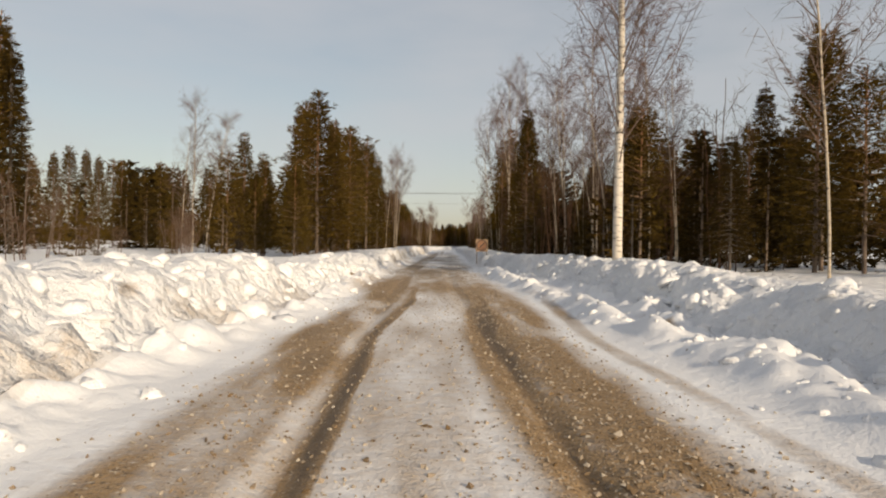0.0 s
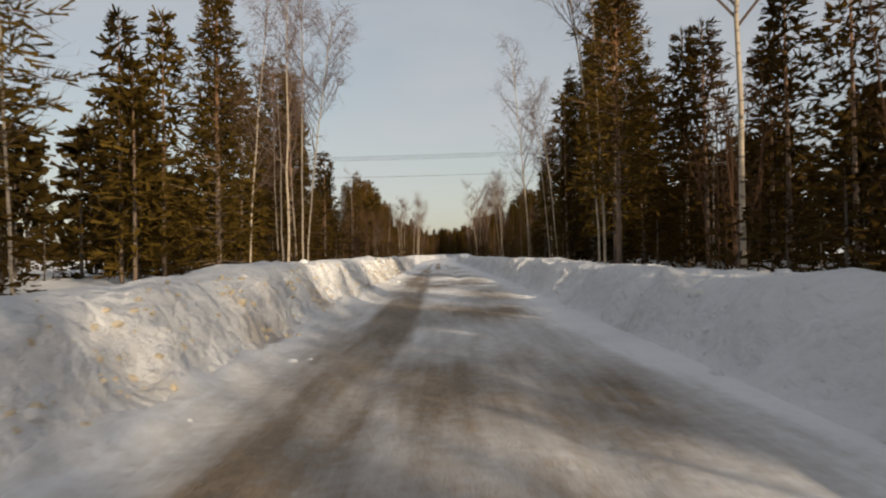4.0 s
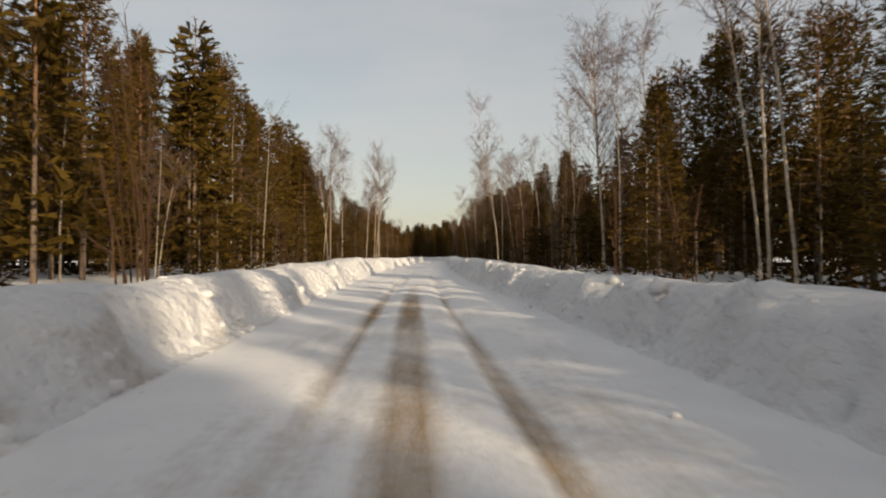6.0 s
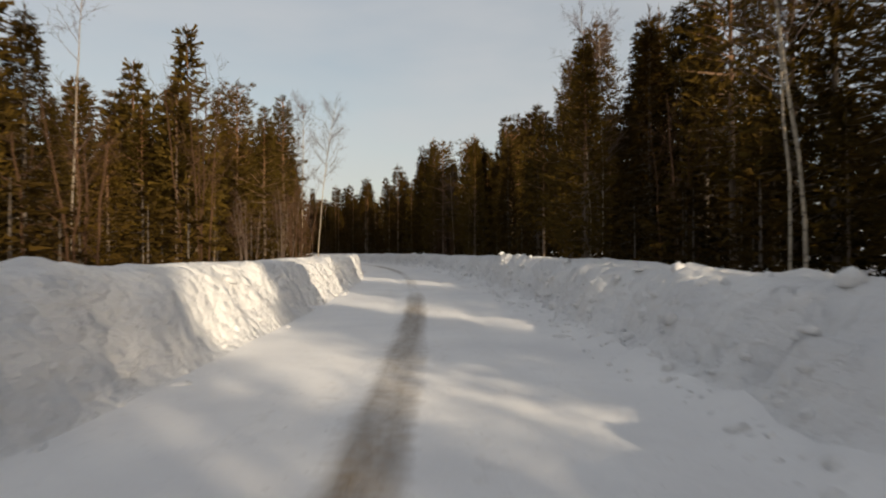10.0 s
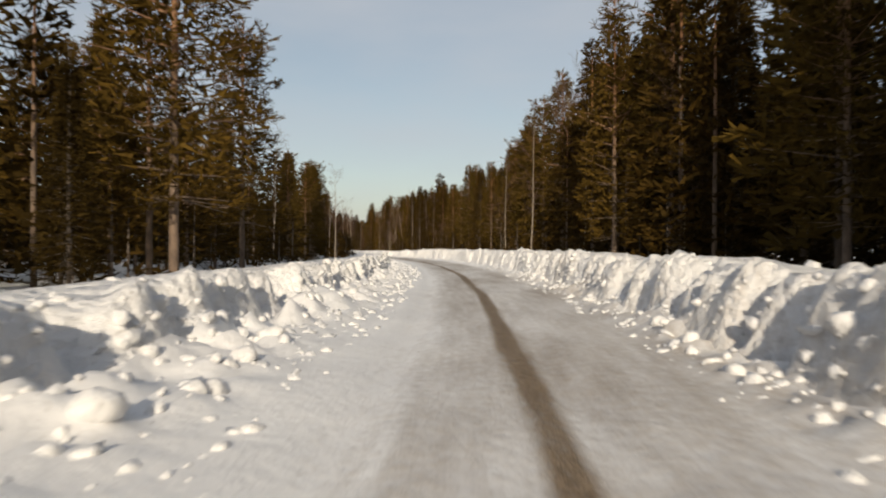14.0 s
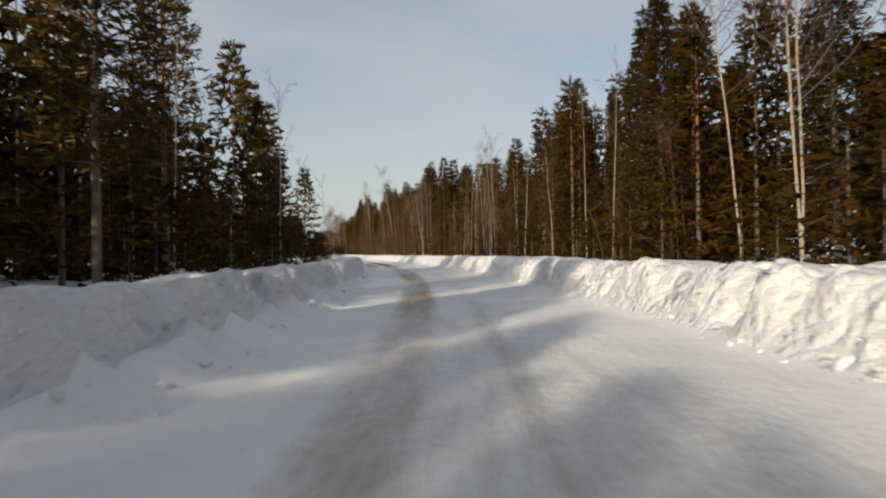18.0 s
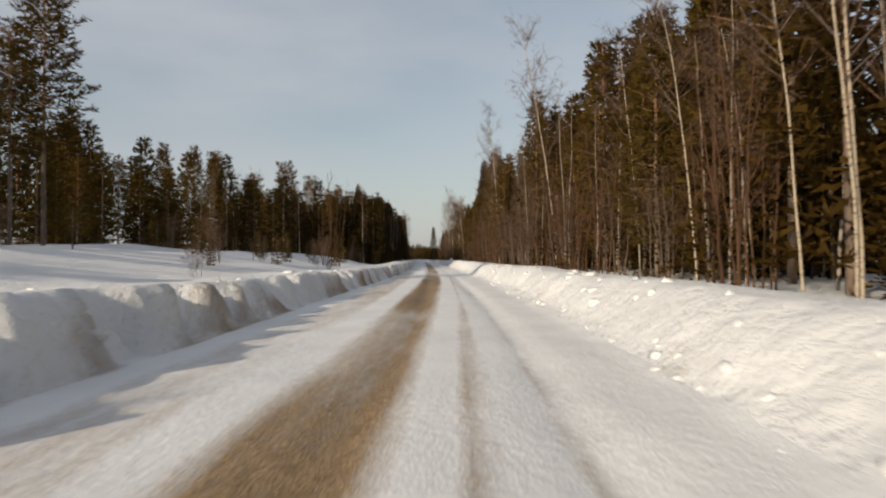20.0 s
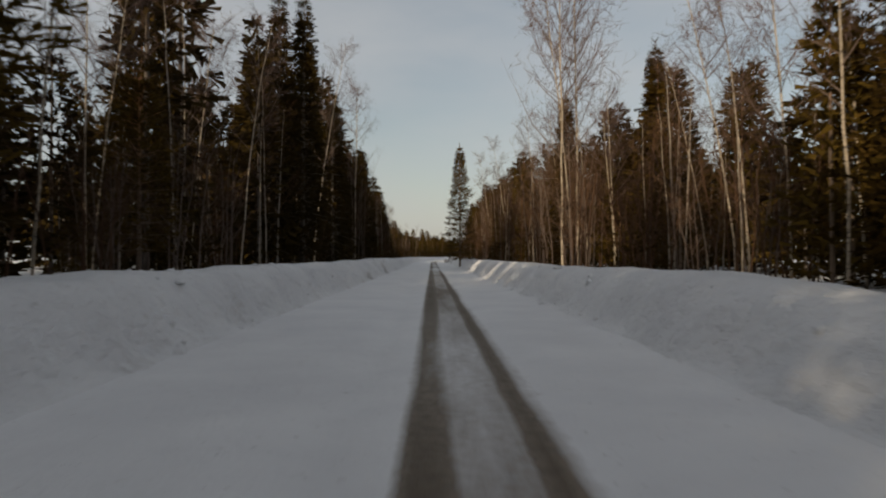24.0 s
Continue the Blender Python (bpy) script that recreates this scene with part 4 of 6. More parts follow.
# about 13 s
plant("birch", -86.4, 355.2, 8.5)
plant("birch", -86.3, 354.4, 5.9)
plant("pine", -89.5, 355.9, 7.1)
plant("pine", -93.5, 359.9, 9.6)
plant("pine", -93.6, 361.6, 7.0)
plant("pine", -93.7, 362.3, 6.5)
plant("pine", -97.1, 367.0, 3.6)
plant("pine", -86.3, 351.9, 11.8)
plant("pine", -89.3, 353.9, 6.9)
plant("pine", -89.4, 354.9, 7.1)
plant("birch", -91.2, 359.8, 6.5)
plant("thicket", -84.6, 352.2, 3.4)
plant("thicket", -83.9, 351.1, 3.1)
plant("spruce", -96.9, 363.0, 8.1)
plant("pine", -88.0, 378.7, 10.4)
plant("pine", -85.8, 377.0, 10.7)
plant("pine", -93.3, 384.3, 11.1)
plant("birch", -95.0, 384.5, 11.8)
plant("pine", -106.0, 395.9, 12.4)
plant("pine", -98.6, 388.1, 8.5)
plant("birch", -76.0, 361.9, 8.5)
plant("birch", -78.7, 366.8, 8.0)
plant("pine", -82.9, 373.8, 10.2)
plant("pine", -80.7, 372.0, 9.8)
plant("pine", -77.1, 367.8, 11.0)
plant("pine", -74.9, 365.2, 11.0)
plant("spruce", -83.8, 374.0, 8.1)
plant("spruce", -77.7, 367.1, 6.6)
plant("birch", -73.5, 359.3, 9.0)
plant("spruce", -75.3, 364.1, 13.0)
plant("birch", -76.9, 363.7, 4.9)
# about 14 s
plant("pine", -108.7, 379.5, 6.5)
plant("pine", -111.8, 379.7, 5.0)
plant("pine", -111.7, 378.1, 5.7)
plant("pine", -126.9, 393.4, 6.2)
plant("pine", -131.9, 397.6, 6.4)
plant("pine", -117.7, 384.0, 5.8)
plant("pine", -124.4, 388.6, 7.1)
plant("tall", -123.5, 382.3, 8.7)
plant("young", -117.1, 386.2, 2.4)
plant("pine", -123.9, 389.5, 6.2)
plant("pine", -116.8, 384.6, 5.2)
plant("pine", -112.0, 378.7, 5.2)
plant("pine", -119.4, 408.2, 11.9)
plant("pine", -123.4, 411.4, 11.5)
plant("pine", -113.0, 403.4, 10.0)
plant("pine", -109.7, 401.3, 11.0)
plant("pine", -132.4, 418.3, 9.5)
plant("pine", -129.1, 416.5, 10.5)
plant("birch", -117.0, 407.4, 11.4)
plant("spruce", -114.3, 403.8, 10.6)
plant("spruce", -106.7, 397.8, 11.0)
plant("spruce", -103.4, 394.9, 10.4)
plant("pine", -100.3, 391.2, 9.5)
plant("pine", -138.2, 422.5, 8.6)
plant("spruce", -111.3, 402.7, 9.7)
# about 15 s
plant("pine", -141.2, 403.6, 7.3)
plant("pine", -144.2, 405.8, 7.0)
plant("tall", -151.0, 410.7, 9.1)
plant("pine", -148.1, 408.6, 7.4)
plant("pine", -158.8, 416.7, 7.2)
plant("birch", -143.0, 407.9, 1.6)
plant("pine", -136.6, 401.2, 7.2)
plant("pine", -135.2, 400.1, 7.1)
plant("pine", -138.2, 400.0, 6.7)
plant("pine", -150.6, 411.7, 6.8)
plant("pine", -161.9, 419.4, 7.1)
plant("young", -136.4, 402.2, 1.9)
plant("spruce", -166.6, 441.3, 9.4)
plant("pine", -156.1, 434.9, 9.4)
plant("pine", -148.0, 429.5, 10.7)
plant("pine", -145.9, 428.6, 10.4)
plant("pine", -141.2, 426.0, 9.3)
plant("pine", -138.6, 424.2, 9.0)
plant("birch", -129.6, 414.5, 3.1)
plant("pine", -134.2, 421.1, 10.0)
plant("pine", -129.5, 417.4, 11.0)
plant("spruce", -178.5, 447.5, 10.5)
plant("spruce", -195.4, 456.0, 10.0)
plant("pine", -142.1, 425.3, 9.2)
plant("pine", -130.5, 416.9, 10.0)
plant("spruce", -134.8, 420.1, 8.6)
plant("pine", -162.8, 439.5, 10.1)
plant("birch", -190.0, 452.4, 4.1)
plant("pine", -126.8, 414.2, 11.0)
# about 16 s
plant("pine", -166.7, 421.8, 5.8)
plant("pine", -169.6, 423.0, 7.1)
plant("pine", -172.3, 424.8, 8.2)
plant("pine", -176.6, 428.5, 6.4)
plant("pine", -184.5, 433.1, 6.7)
plant("pine", -193.4, 437.8, 7.5)
plant("spruce", -159.7, 419.7, 4.5)
plant("young", -163.2, 420.1, 2.5)
plant("pine", -175.0, 426.4, 7.8)
plant("pine", -182.9, 431.6, 6.1)
plant("pine", -168.5, 423.4, 6.4)
plant("spruce", -175.7, 447.8, 11.0)
plant("pine", -171.6, 445.5, 10.9)
plant("pine", -167.1, 442.8, 10.7)
plant("pine", -181.6, 450.3, 11.0)
plant("pine", -188.9, 454.1, 10.9)
plant("birch", -187.2, 451.5, 8.5)
plant("birch", -183.4, 449.8, 8.6)
plant("birch", -199.7, 457.3, 8.5)
plant("pine", -209.1, 462.3, 9.6)
plant("birch", -167.3, 441.2, 7.0)
plant("spruce", -234.5, 471.7, 10.8)
plant("pine", -199.1, 458.2, 10.7)
plant("thicket", -158.3, 436.1, 4.8)
plant("thicket", -159.6, 436.5, 4.4)
plant("pine", -163.4, 440.5, 10.5)
plant("pine", -161.0, 439.8, 9.9)
plant("pine", -180.7, 450.5, 10.7)
plant("pine", -158.2, 437.4, 9.9)
# about 17 s
plant("pine", -200.8, 440.6, 7.5)
plant("pine", -203.2, 441.7, 8.3)
plant("pine", -208.9, 444.3, 10.1)
plant("pine", -211.7, 445.5, 10.5)
plant("pine", -197.3, 438.5, 9.0)
plant("pine", -199.8, 439.6, 6.1)
plant("pine", -235.1, 453.1, 12.2)
plant("pine", -203.6, 442.6, 7.7)
plant("pine", -217.9, 447.9, 11.0)
plant("birch", -191.2, 452.9, 5.9)
plant("pine", -200.6, 459.9, 11.5)
plant("pine", -199.7, 460.1, 11.9)
plant("pine", -205.3, 461.3, 9.2)
plant("pine", -210.2, 463.2, 9.7)
plant("birch", -226.6, 469.4, 10.9)
plant("pine", -192.6, 456.4, 11.2)
plant("pine", -186.2, 452.8, 10.8)
plant("birch", -209.8, 462.1, 5.5)
plant("pine", -218.2, 466.7, 7.5)
plant("thicket", -193.1, 453.2, 1.6)
plant("pine", -195.7, 457.7, 9.4)
plant("pine", -201.8, 459.3, 7.7)
plant("pine", -203.5, 461.2, 9.8)
plant("pine", -247.1, 474.9, 9.6)
plant("birch", -188.4, 452.0, 3.9)
plant("pine", -188.0, 454.7, 11.0)
# about 20 s
plant("tall", -307.6, 460.2, 9.8)
plant("tall", -305.8, 459.9, 7.6)
plant("pine", -336.4, 456.3, 8.9)
plant("pine", -343.8, 456.9, 10.0)
plant("pine", -351.6, 457.1, 11.1)
plant("tall", -376.2, 457.1, 12.3)
plant("pine", -383.6, 468.6, 12.3)
plant("pine", -405.1, 471.5, 14.8)
plant("pine", -325.5, 455.1, 6.8)
plant("pine", -328.8, 455.5, 6.6)
plant("pine", -342.7, 458.9, 9.3)
plant("pine", -327.6, 452.3, 7.1)
plant("pine", -315.9, 458.1, 4.8)
plant("pine", -324.5, 460.0, 5.4)
plant("pine", -407.3, 453.2, 14.0)
plant("pine", -363.9, 465.8, 11.1)
plant("young", -303.8, 462.8, 1.5)
plant("young", -308.9, 465.5, 1.5)
plant("spruce", -337.7, 485.1, 8.5)
plant("pine", -354.2, 486.6, 12.2)
plant("birch", -320.4, 483.9, 15.2)
plant("pine", -311.1, 483.4, 10.9)
plant("pine", -329.4, 485.1, 13.4)
plant("birch", -341.8, 484.9, 14.4)
plant("birch", -297.0, 480.6, 8.0)
plant("birch", -294.2, 480.4, 5.5)
plant("birch", -290.4, 479.7, 9.0)
plant("pine", -304.1, 483.2, 10.0)
plant("pine", -301.7, 483.4, 10.0)
plant("pine", -296.7, 482.9, 13.0)
plant("birch", -304.5, 482.3, 9.0)
plant("thicket", -303.9, 481.1, 3.9)
plant("thicket", -299.1, 480.8, 3.3)
plant("thicket", -312.1, 481.9, 4.5)
plant("thicket", -325.3, 483.2, 5.6)
plant("birch", -292.5, 480.3, 8.0)
plant("thicket", -353.3, 485.8, 6.9)
# about 21 s
plant("pine", -380.0, 468.3, 10.9)
plant("pine", -368.4, 468.2, 9.8)
plant("young", -358.9, 469.4, 4.0)
plant("young", -356.2, 471.1, 3.7)
plant("pine", -359.6, 460.4, 9.0)
plant("pine", -358.9, 461.3, 8.8)
plant("pine", -360.3, 462.4, 9.1)
plant("pine", -352.2, 460.7, 9.0)
plant("pine", -356.8, 460.1, 8.1)
plant("spruce", -431.9, 480.4, 10.7)
plant("pine", -387.9, 473.0, 10.7)
plant("pine", -358.3, 464.3, 9.4)
plant("young", -343.5, 468.9, 2.1)
plant("pine", -372.7, 470.6, 10.2)
plant("spruce", -414.5, 477.4, 10.3)
plant("birch", -347.1, 486.0, 12.6)
plant("birch", -344.0, 485.8, 10.5)
plant("pine", -346.7, 487.0, 11.4)
plant("spruce", -365.7, 488.0, 13.7)
plant("pine", -357.9, 488.0, 13.9)
plant("pine", -350.5, 486.8, 11.4)
plant("birch", -327.7, 484.0, 9.0)
plant("birch", -332.3, 485.0, 6.5)
plant("pine", -340.8, 486.9, 9.6)
plant("pine", -337.4, 487.2, 9.2)
plant("pine", -400.9, 490.3, 10.7)
plant("thicket", -337.0, 484.5, 4.6)
plant("thicket", -332.8, 484.2, 3.8)
plant("thicket", -330.0, 484.1, 4.0)
plant("thicket", -326.6, 483.7, 3.2)
plant("birch", -330.1, 484.8, 8.0)
plant("birch", -334.6, 484.9, 5.0)
plant("pine", -333.1, 486.7, 13.0)
plant("thicket", -340.7, 484.6, 4.2)
plant("thicket", -348.3, 485.3, 4.7)
plant("pine", -331.0, 487.1, 13.0)
# about 22 s
plant("spruce", -372.6, 473.5, 9.7)
plant("spruce", -378.8, 473.7, 8.6)
plant("spruce", -383.9, 473.6, 9.2)
plant("spruce", -386.7, 474.8, 10.0)
plant("spruce", -390.8, 475.3, 11.3)
plant("spruce", -398.5, 477.0, 10.5)
plant("spruce", -368.8, 473.3, 6.7)
plant("spruce", -369.4, 472.3, 10.0)
plant("birch", -401.0, 478.2, 7.9)
plant("spruce", -428.1, 480.2, 10.6)
plant("spruce", -377.7, 473.1, 9.1)
plant("spruce", -375.1, 471.7, 8.9)
plant("spruce", -395.9, 475.7, 11.0)
plant("spruce", -461.5, 482.6, 13.1)
plant("spruce", -381.1, 474.9, 7.4)
plant("pine", -377.7, 489.8, 12.5)
plant("pine", -382.4, 490.1, 10.3)
plant("pine", -375.4, 490.0, 11.4)
plant("birch", -389.4, 489.1, 10.8)
plant("birch", -362.5, 487.5, 4.8)
plant("pine", -372.5, 490.4, 9.9)
plant("pine", -369.5, 490.5, 8.5)
plant("pine", -389.1, 490.3, 9.1)
plant("pine", -409.3, 491.9, 9.0)
plant("pine", -363.2, 489.0, 11.8)
plant("thicket", -368.3, 488.5, 4.2)
plant("thicket", -364.1, 487.8, 2.8)
plant("thicket", -377.2, 488.2, 3.5)
plant("thicket", -370.5, 487.6, 3.1)
plant("birch", -453.4, 495.0, 15.7)
plant("pine", -397.7, 491.1, 10.6)
plant("thicket", -383.4, 488.4, 3.4)
plant("pine", -366.3, 489.9, 13.0)
# about 23 s
plant("pine", -415.6, 477.9, 9.2)
plant("pine", -424.8, 479.4, 9.8)
plant("pine", -439.0, 481.1, 5.1)
plant("spruce", -407.1, 477.1, 7.4)
plant("spruce", -403.7, 476.4, 11.6)
plant("birch", -458.0, 483.3, 11.7)
plant("birch", -475.5, 484.8, 13.7)
plant("spruce", -406.8, 476.2, 7.3)
plant("spruce", -410.2, 477.0, 8.5)
plant("spruce", -419.2, 478.3, 9.8)
plant("spruce", -404.3, 475.4, 12.6)
plant("thicket", -473.0, 484.8, 7.0)
plant("spruce", -431.4, 479.9, 10.0)
plant("birch", -431.4, 493.0, 16.5)
plant("birch", -408.5, 491.2, 9.0)
plant("birch", -419.0, 493.0, 11.3)
plant("birch", -453.8, 495.8, 17.0)
plant("birch", -429.6, 494.1, 13.0)
plant("birch", -423.9, 493.9, 13.6)
plant("birch", -398.1, 490.5, 9.0)
plant("pine", -416.4, 494.2, 11.3)
plant("pine", -405.7, 493.4, 11.8)
plant("birch", -402.2, 491.6, 9.0)
plant("thicket", -404.7, 491.1, 3.5)
plant("thicket", -402.6, 490.8, 3.2)
plant("thicket", -411.0, 491.5, 3.5)
plant("thicket", -451.5, 494.8, 6.5)
plant("pine", -402.4, 493.1, 11.8)
plant("pine", -400.0, 492.9, 11.6)
plant("birch", -408.4, 492.6, 8.0)
plant("thicket", -424.8, 492.5, 4.1)
# about 24 s
plant("spruce", -453.1, 483.2, 12.0)
plant("spruce", -452.4, 482.2, 12.0)
plant("birch", -446.8, 481.7, 9.0)
plant("birch", -436.3, 480.2, 9.0)
plant("birch", -439.0, 480.0, 8.0)
plant("thicket", -439.5, 481.6, 3.9)
plant("thicket", -437.8, 481.0, 3.0)
plant("thicket", -443.8, 482.0, 4.0)
plant("spruce", -464.7, 483.8, 10.9)
plant("spruce", -480.7, 485.3, 7.4)
plant("birch", -445.0, 480.5, 9.0)
plant("young", -437.5, 480.3, 1.5)
plant("spruce", -449.3, 497.6, 9.4)
plant("birch", -450.8, 495.3, 6.5)
plant("birch", -448.1, 495.5, 7.1)
plant("birch", -457.8, 496.4, 9.2)
plant("birch", -465.9, 496.9, 10.1)
plant("birch", -440.6, 496.0, 9.0)
plant("birch", -437.9, 495.8, 9.0)
plant("birch", -434.8, 494.8, 9.0)
plant("birch", -442.3, 496.1, 6.5)
plant("thicket", -474.7, 496.8, 7.0)
plant("thicket", -459.1, 495.5, 6.7)
plant("thicket", -496.2, 498.7, 7.0)
plant("birch", -441.3, 496.9, 9.0)
plant("thicket", -449.4, 494.8, 4.4)
plant("thicket", -439.3, 494.3, 2.7)
plant("thicket", -437.4, 494.7, 3.1)
plant("birch", -483.0, 498.5, 11.8)
plant("birch", -505.4, 501.0, 13.8)
plant("birch", -534.2, 489.0, 8.7)
plant("birch", -436.6, 496.7, 9.0)
plant("spruce", 5.0, 18.9, 3.8, 0.9, 2)
plant("tall", -37.7, 243.3, 6.3)
plant("pine", -215.4, 449.5, 8.2)
plant("pine", -225.0, 452.5, 10.2)
plant("pine", -483.2, 494.1, 11.1)
plant("spruce", 8.8, 26.0, 5.2)



# more of the skyline
plant("pine", -10.6, 29.9, 7.7, 1.2, 5)
plant("pine", -1.1, 40.0, 9.2, 1.0, 2)
plant("pine", -108.2, 379.8, 9.3, 1.15, 3)
plant("pine", -113.2, 383.8, 7.3)
plant("pine", -32.3, 123.1, 9.1)
plant("pine", -5.8, 123.6, 8.2)
plant("spruce", -441.0, 500.8, 7.9)
plant("pine", -119.1, 381.6, 9.1)
plant("pine", 7.4, 33.5, 5.9)
plant("pine", -43.6, 227.9, 9.0)
plant("spruce", -457.0, 496.2, 9.0)
plant("pine", 3.2, 22.7, 5.5)
plant("pine", -19.4, 21.1, 8.8)
plant("pine", -12.7, 34.6, 8.6)
plant("spruce", -166.6, 438.5, 9.4)
plant("pine", -134.2, 418.0, 8.3)
plant("pine", -431.1, 481.3, 10.7)
plant("pine", -36.2, 224.2, 6.1)
plant("spruce", -417.2, 480.1, 9.3)
plant("pine", -338.9, 484.7, 9.0)
plant("pine", -20.6, 197.4, 9.1)
plant("pine", -8.7, 126.2, 8.2)
plant("spruce", -27.5, 267.5, 8.9)
plant("pine", -16.0, 193.5, 8.9)
plant("pine", -107.5, 394.8, 9.4)
plant("pine", -12.0, 120.2, 5.4)
plant("spruce", 5.8, 41.8, 8.6)
plant("pine", -301.6, 481.6, 9.1)
plant("pine", -40.8, 224.0, 10.9)
plant("pine", -17.8, 178.9, 8.1)
plant("spruce", -411.8, 478.4, 8.4)
plant("pine", -41.9, 304.3, 11.1)
plant("pine", -174.7, 424.9, 9.0)
plant("pine", -13.4, 189.5, 7.8)
plant("spruce", 3.0, 23.7, 5.6)
plant("pine", -14.9, 153.9, 6.4)
plant("pine", 9.0, 23.2, 8.0)
plant("old_birch", -418.5, 492.6, 12.5, 1.15, 1)
# the close edge of the shady side
plant("pine", -12.8, 137.4, 6.2)
plant("spruce", -12.7, 140.0, 6.6)
plant("spruce", -13.9, 144.6, 5.9)
plant("pine", -13.6, 150.4, 6.1)
plant("spruce", -14.2, 156.3, 7.0)
plant("spruce", -14.0, 161.1, 6.7)
plant("pine", -15.3, 166.1, 7.5)
plant("spruce", -15.6, 171.3, 7.9)
plant("pine", -15.6, 176.7, 8.4)
plant("spruce", -16.6, 183.0, 8.8)
plant("pine", -17.1, 186.2, 6.4)
plant("spruce", -17.4, 192.3, 7.7)
plant("spruce", -18.8, 199.6, 9.5)
plant("spruce", -19.4, 203.5, 10.4)
plant("spruce", -19.7, 209.3, 10.1)
plant("pine", -19.7, 216.4, 10.4)
plant("spruce", -21.4, 222.2, 5.9)
plant("pine", -21.2, 228.4, 8.1)
plant("spruce", -21.3, 232.5, 8.5)
plant("pine", -23.2, 237.4, 8.7)
plant("pine", -23.9, 244.3, 7.5)
plant("spruce", -24.1, 250.9, 8.9)
plant("spruce", -26.2, 255.0, 9.4)
plant("spruce", -25.8, 260.1, 10.3)
plant("spruce", -28.4, 267.6, 8.8)
plant("spruce", -32.3, 285.1, 9.7)
plant("pine", -34.2, 291.1, 9.3)
plant("spruce", -36.8, 297.7, 9.4)
plant("spruce", -40.5, 306.7, 9.3)
plant("pine", -41.1, 311.1, 10.0)
plant("pine", -45.0, 319.1, 10.4)
plant("spruce", -48.5, 323.1, 9.9)
plant("pine", -51.7, 330.3, 9.5)
plant("spruce", -56.7, 336.8, 9.2)
plant("spruce", -59.7, 341.5, 8.1)
plant("spruce", -62.8, 348.4, 7.7)
plant("spruce", -68.3, 354.4, 9.1)
plant("pine", -71.5, 358.7, 10.0)
plant("pine", -76.4, 365.4, 10.3)
plant("spruce", -79.7, 369.7, 9.2)
plant("pine", -85.6, 375.3, 10.1)
plant("spruce", -90.6, 380.2, 8.9)
plant("spruce", -96.6, 387.0, 10.0)
plant("spruce", -99.7, 391.4, 9.5)
plant("spruce", -104.2, 396.8, 9.9)
plant("pine", -109.8, 401.8, 10.7)
plant("pine", -116.7, 406.6, 9.5)
plant("pine", -120.2, 410.8, 10.3)
plant("pine", -126.3, 415.6, 10.0)
plant("pine", -129.5, 418.3, 10.2)
plant("pine", -137.3, 422.7, 8.5)
plant("spruce", -141.7, 427.2, 9.1)
plant("pine", -148.3, 430.5, 10.6)
plant("pine", -154.3, 434.6, 9.1)
plant("pine", -158.6, 437.6, 9.4)
plant("pine", -164.6, 441.7, 10.3)
plant("spruce", -170.3, 445.8, 9.8)
plant("spruce", -175.2, 447.5, 10.8)
plant("pine", -183.8, 451.9, 10.2)
plant("pine", -189.5, 454.6, 10.2)
plant("pine", -194.6, 457.6, 9.4)
plant("spruce", -201.5, 461.0, 10.3)
plant("spruce", -209.4, 462.8, 9.8)
plant("spruce", -218.1, 465.6, 7.3)
plant("spruce", -222.3, 467.9, 8.1)
plant("spruce", -229.6, 468.8, 9.9)


# ---- the woods behind ----
def bush_tree():
    t, l, c = spruce_shape(0.4, slim=True, whorl=1.9, per=4, low=0.3, reach=2.6, point=0.6, blade=(4, 0.7, 0.26, 0.1), tall=8.0, core=(10, 0.9, 0.3))
    return t, c


def thin_tree(kind_name):
    """A light tree for the depth of the woods: stem and crown as triangles."""
    if kind_name == "pine":
        t, l, c = pine_shape(0.5, whorl=0.7, per=5, blade=(4, 0.42, 0.12, 0.35), low=0.9, reach=1.7, slim=True, core=(30, 0.65, 0.2))
    elif kind_name == "fine":
        t, l, c = pine_shape(0.55, whorl=0.58, per=6, blade=(5, 0.30, 0.075, 0.35), low=0.7, reach=1.75, slim=True, core=(60, 0.5, 0.14))
    elif kind_name == "spruce":
        t, l, c = spruce_shape(0.45, whorl=0.68, per=5, blade=(4, 0.40, 0.12, -0.15), slim=True, core=(30, 0.65, 0.2))
    elif kind_name == "deep":
        t, l, c = spruce_shape(0.2, whorl=1.7, per=4, blade=(3, 0.8, 0.36, 0.0), low=0.2, reach=2.0, point=0.8, slim=True, core=(10, 1.1, 0.45))
    else:
        t, l, c = birch_shape(10, 2.5, 1.4, 0.036, 16, 9, 0.04)
        return joined(t), joined([l, c])
    return joined([t]), c


def fill_places(count, near, far, seed):
    r = np.random.default_rng(seed)
    s = r.uniform(-20, LENGTH + 330, count)
    u = near + (far - near) * r.random(count) ** 1.5
    side = np.where(r.random(count) < 0.5, -1, 1)
    return s, u * side, r


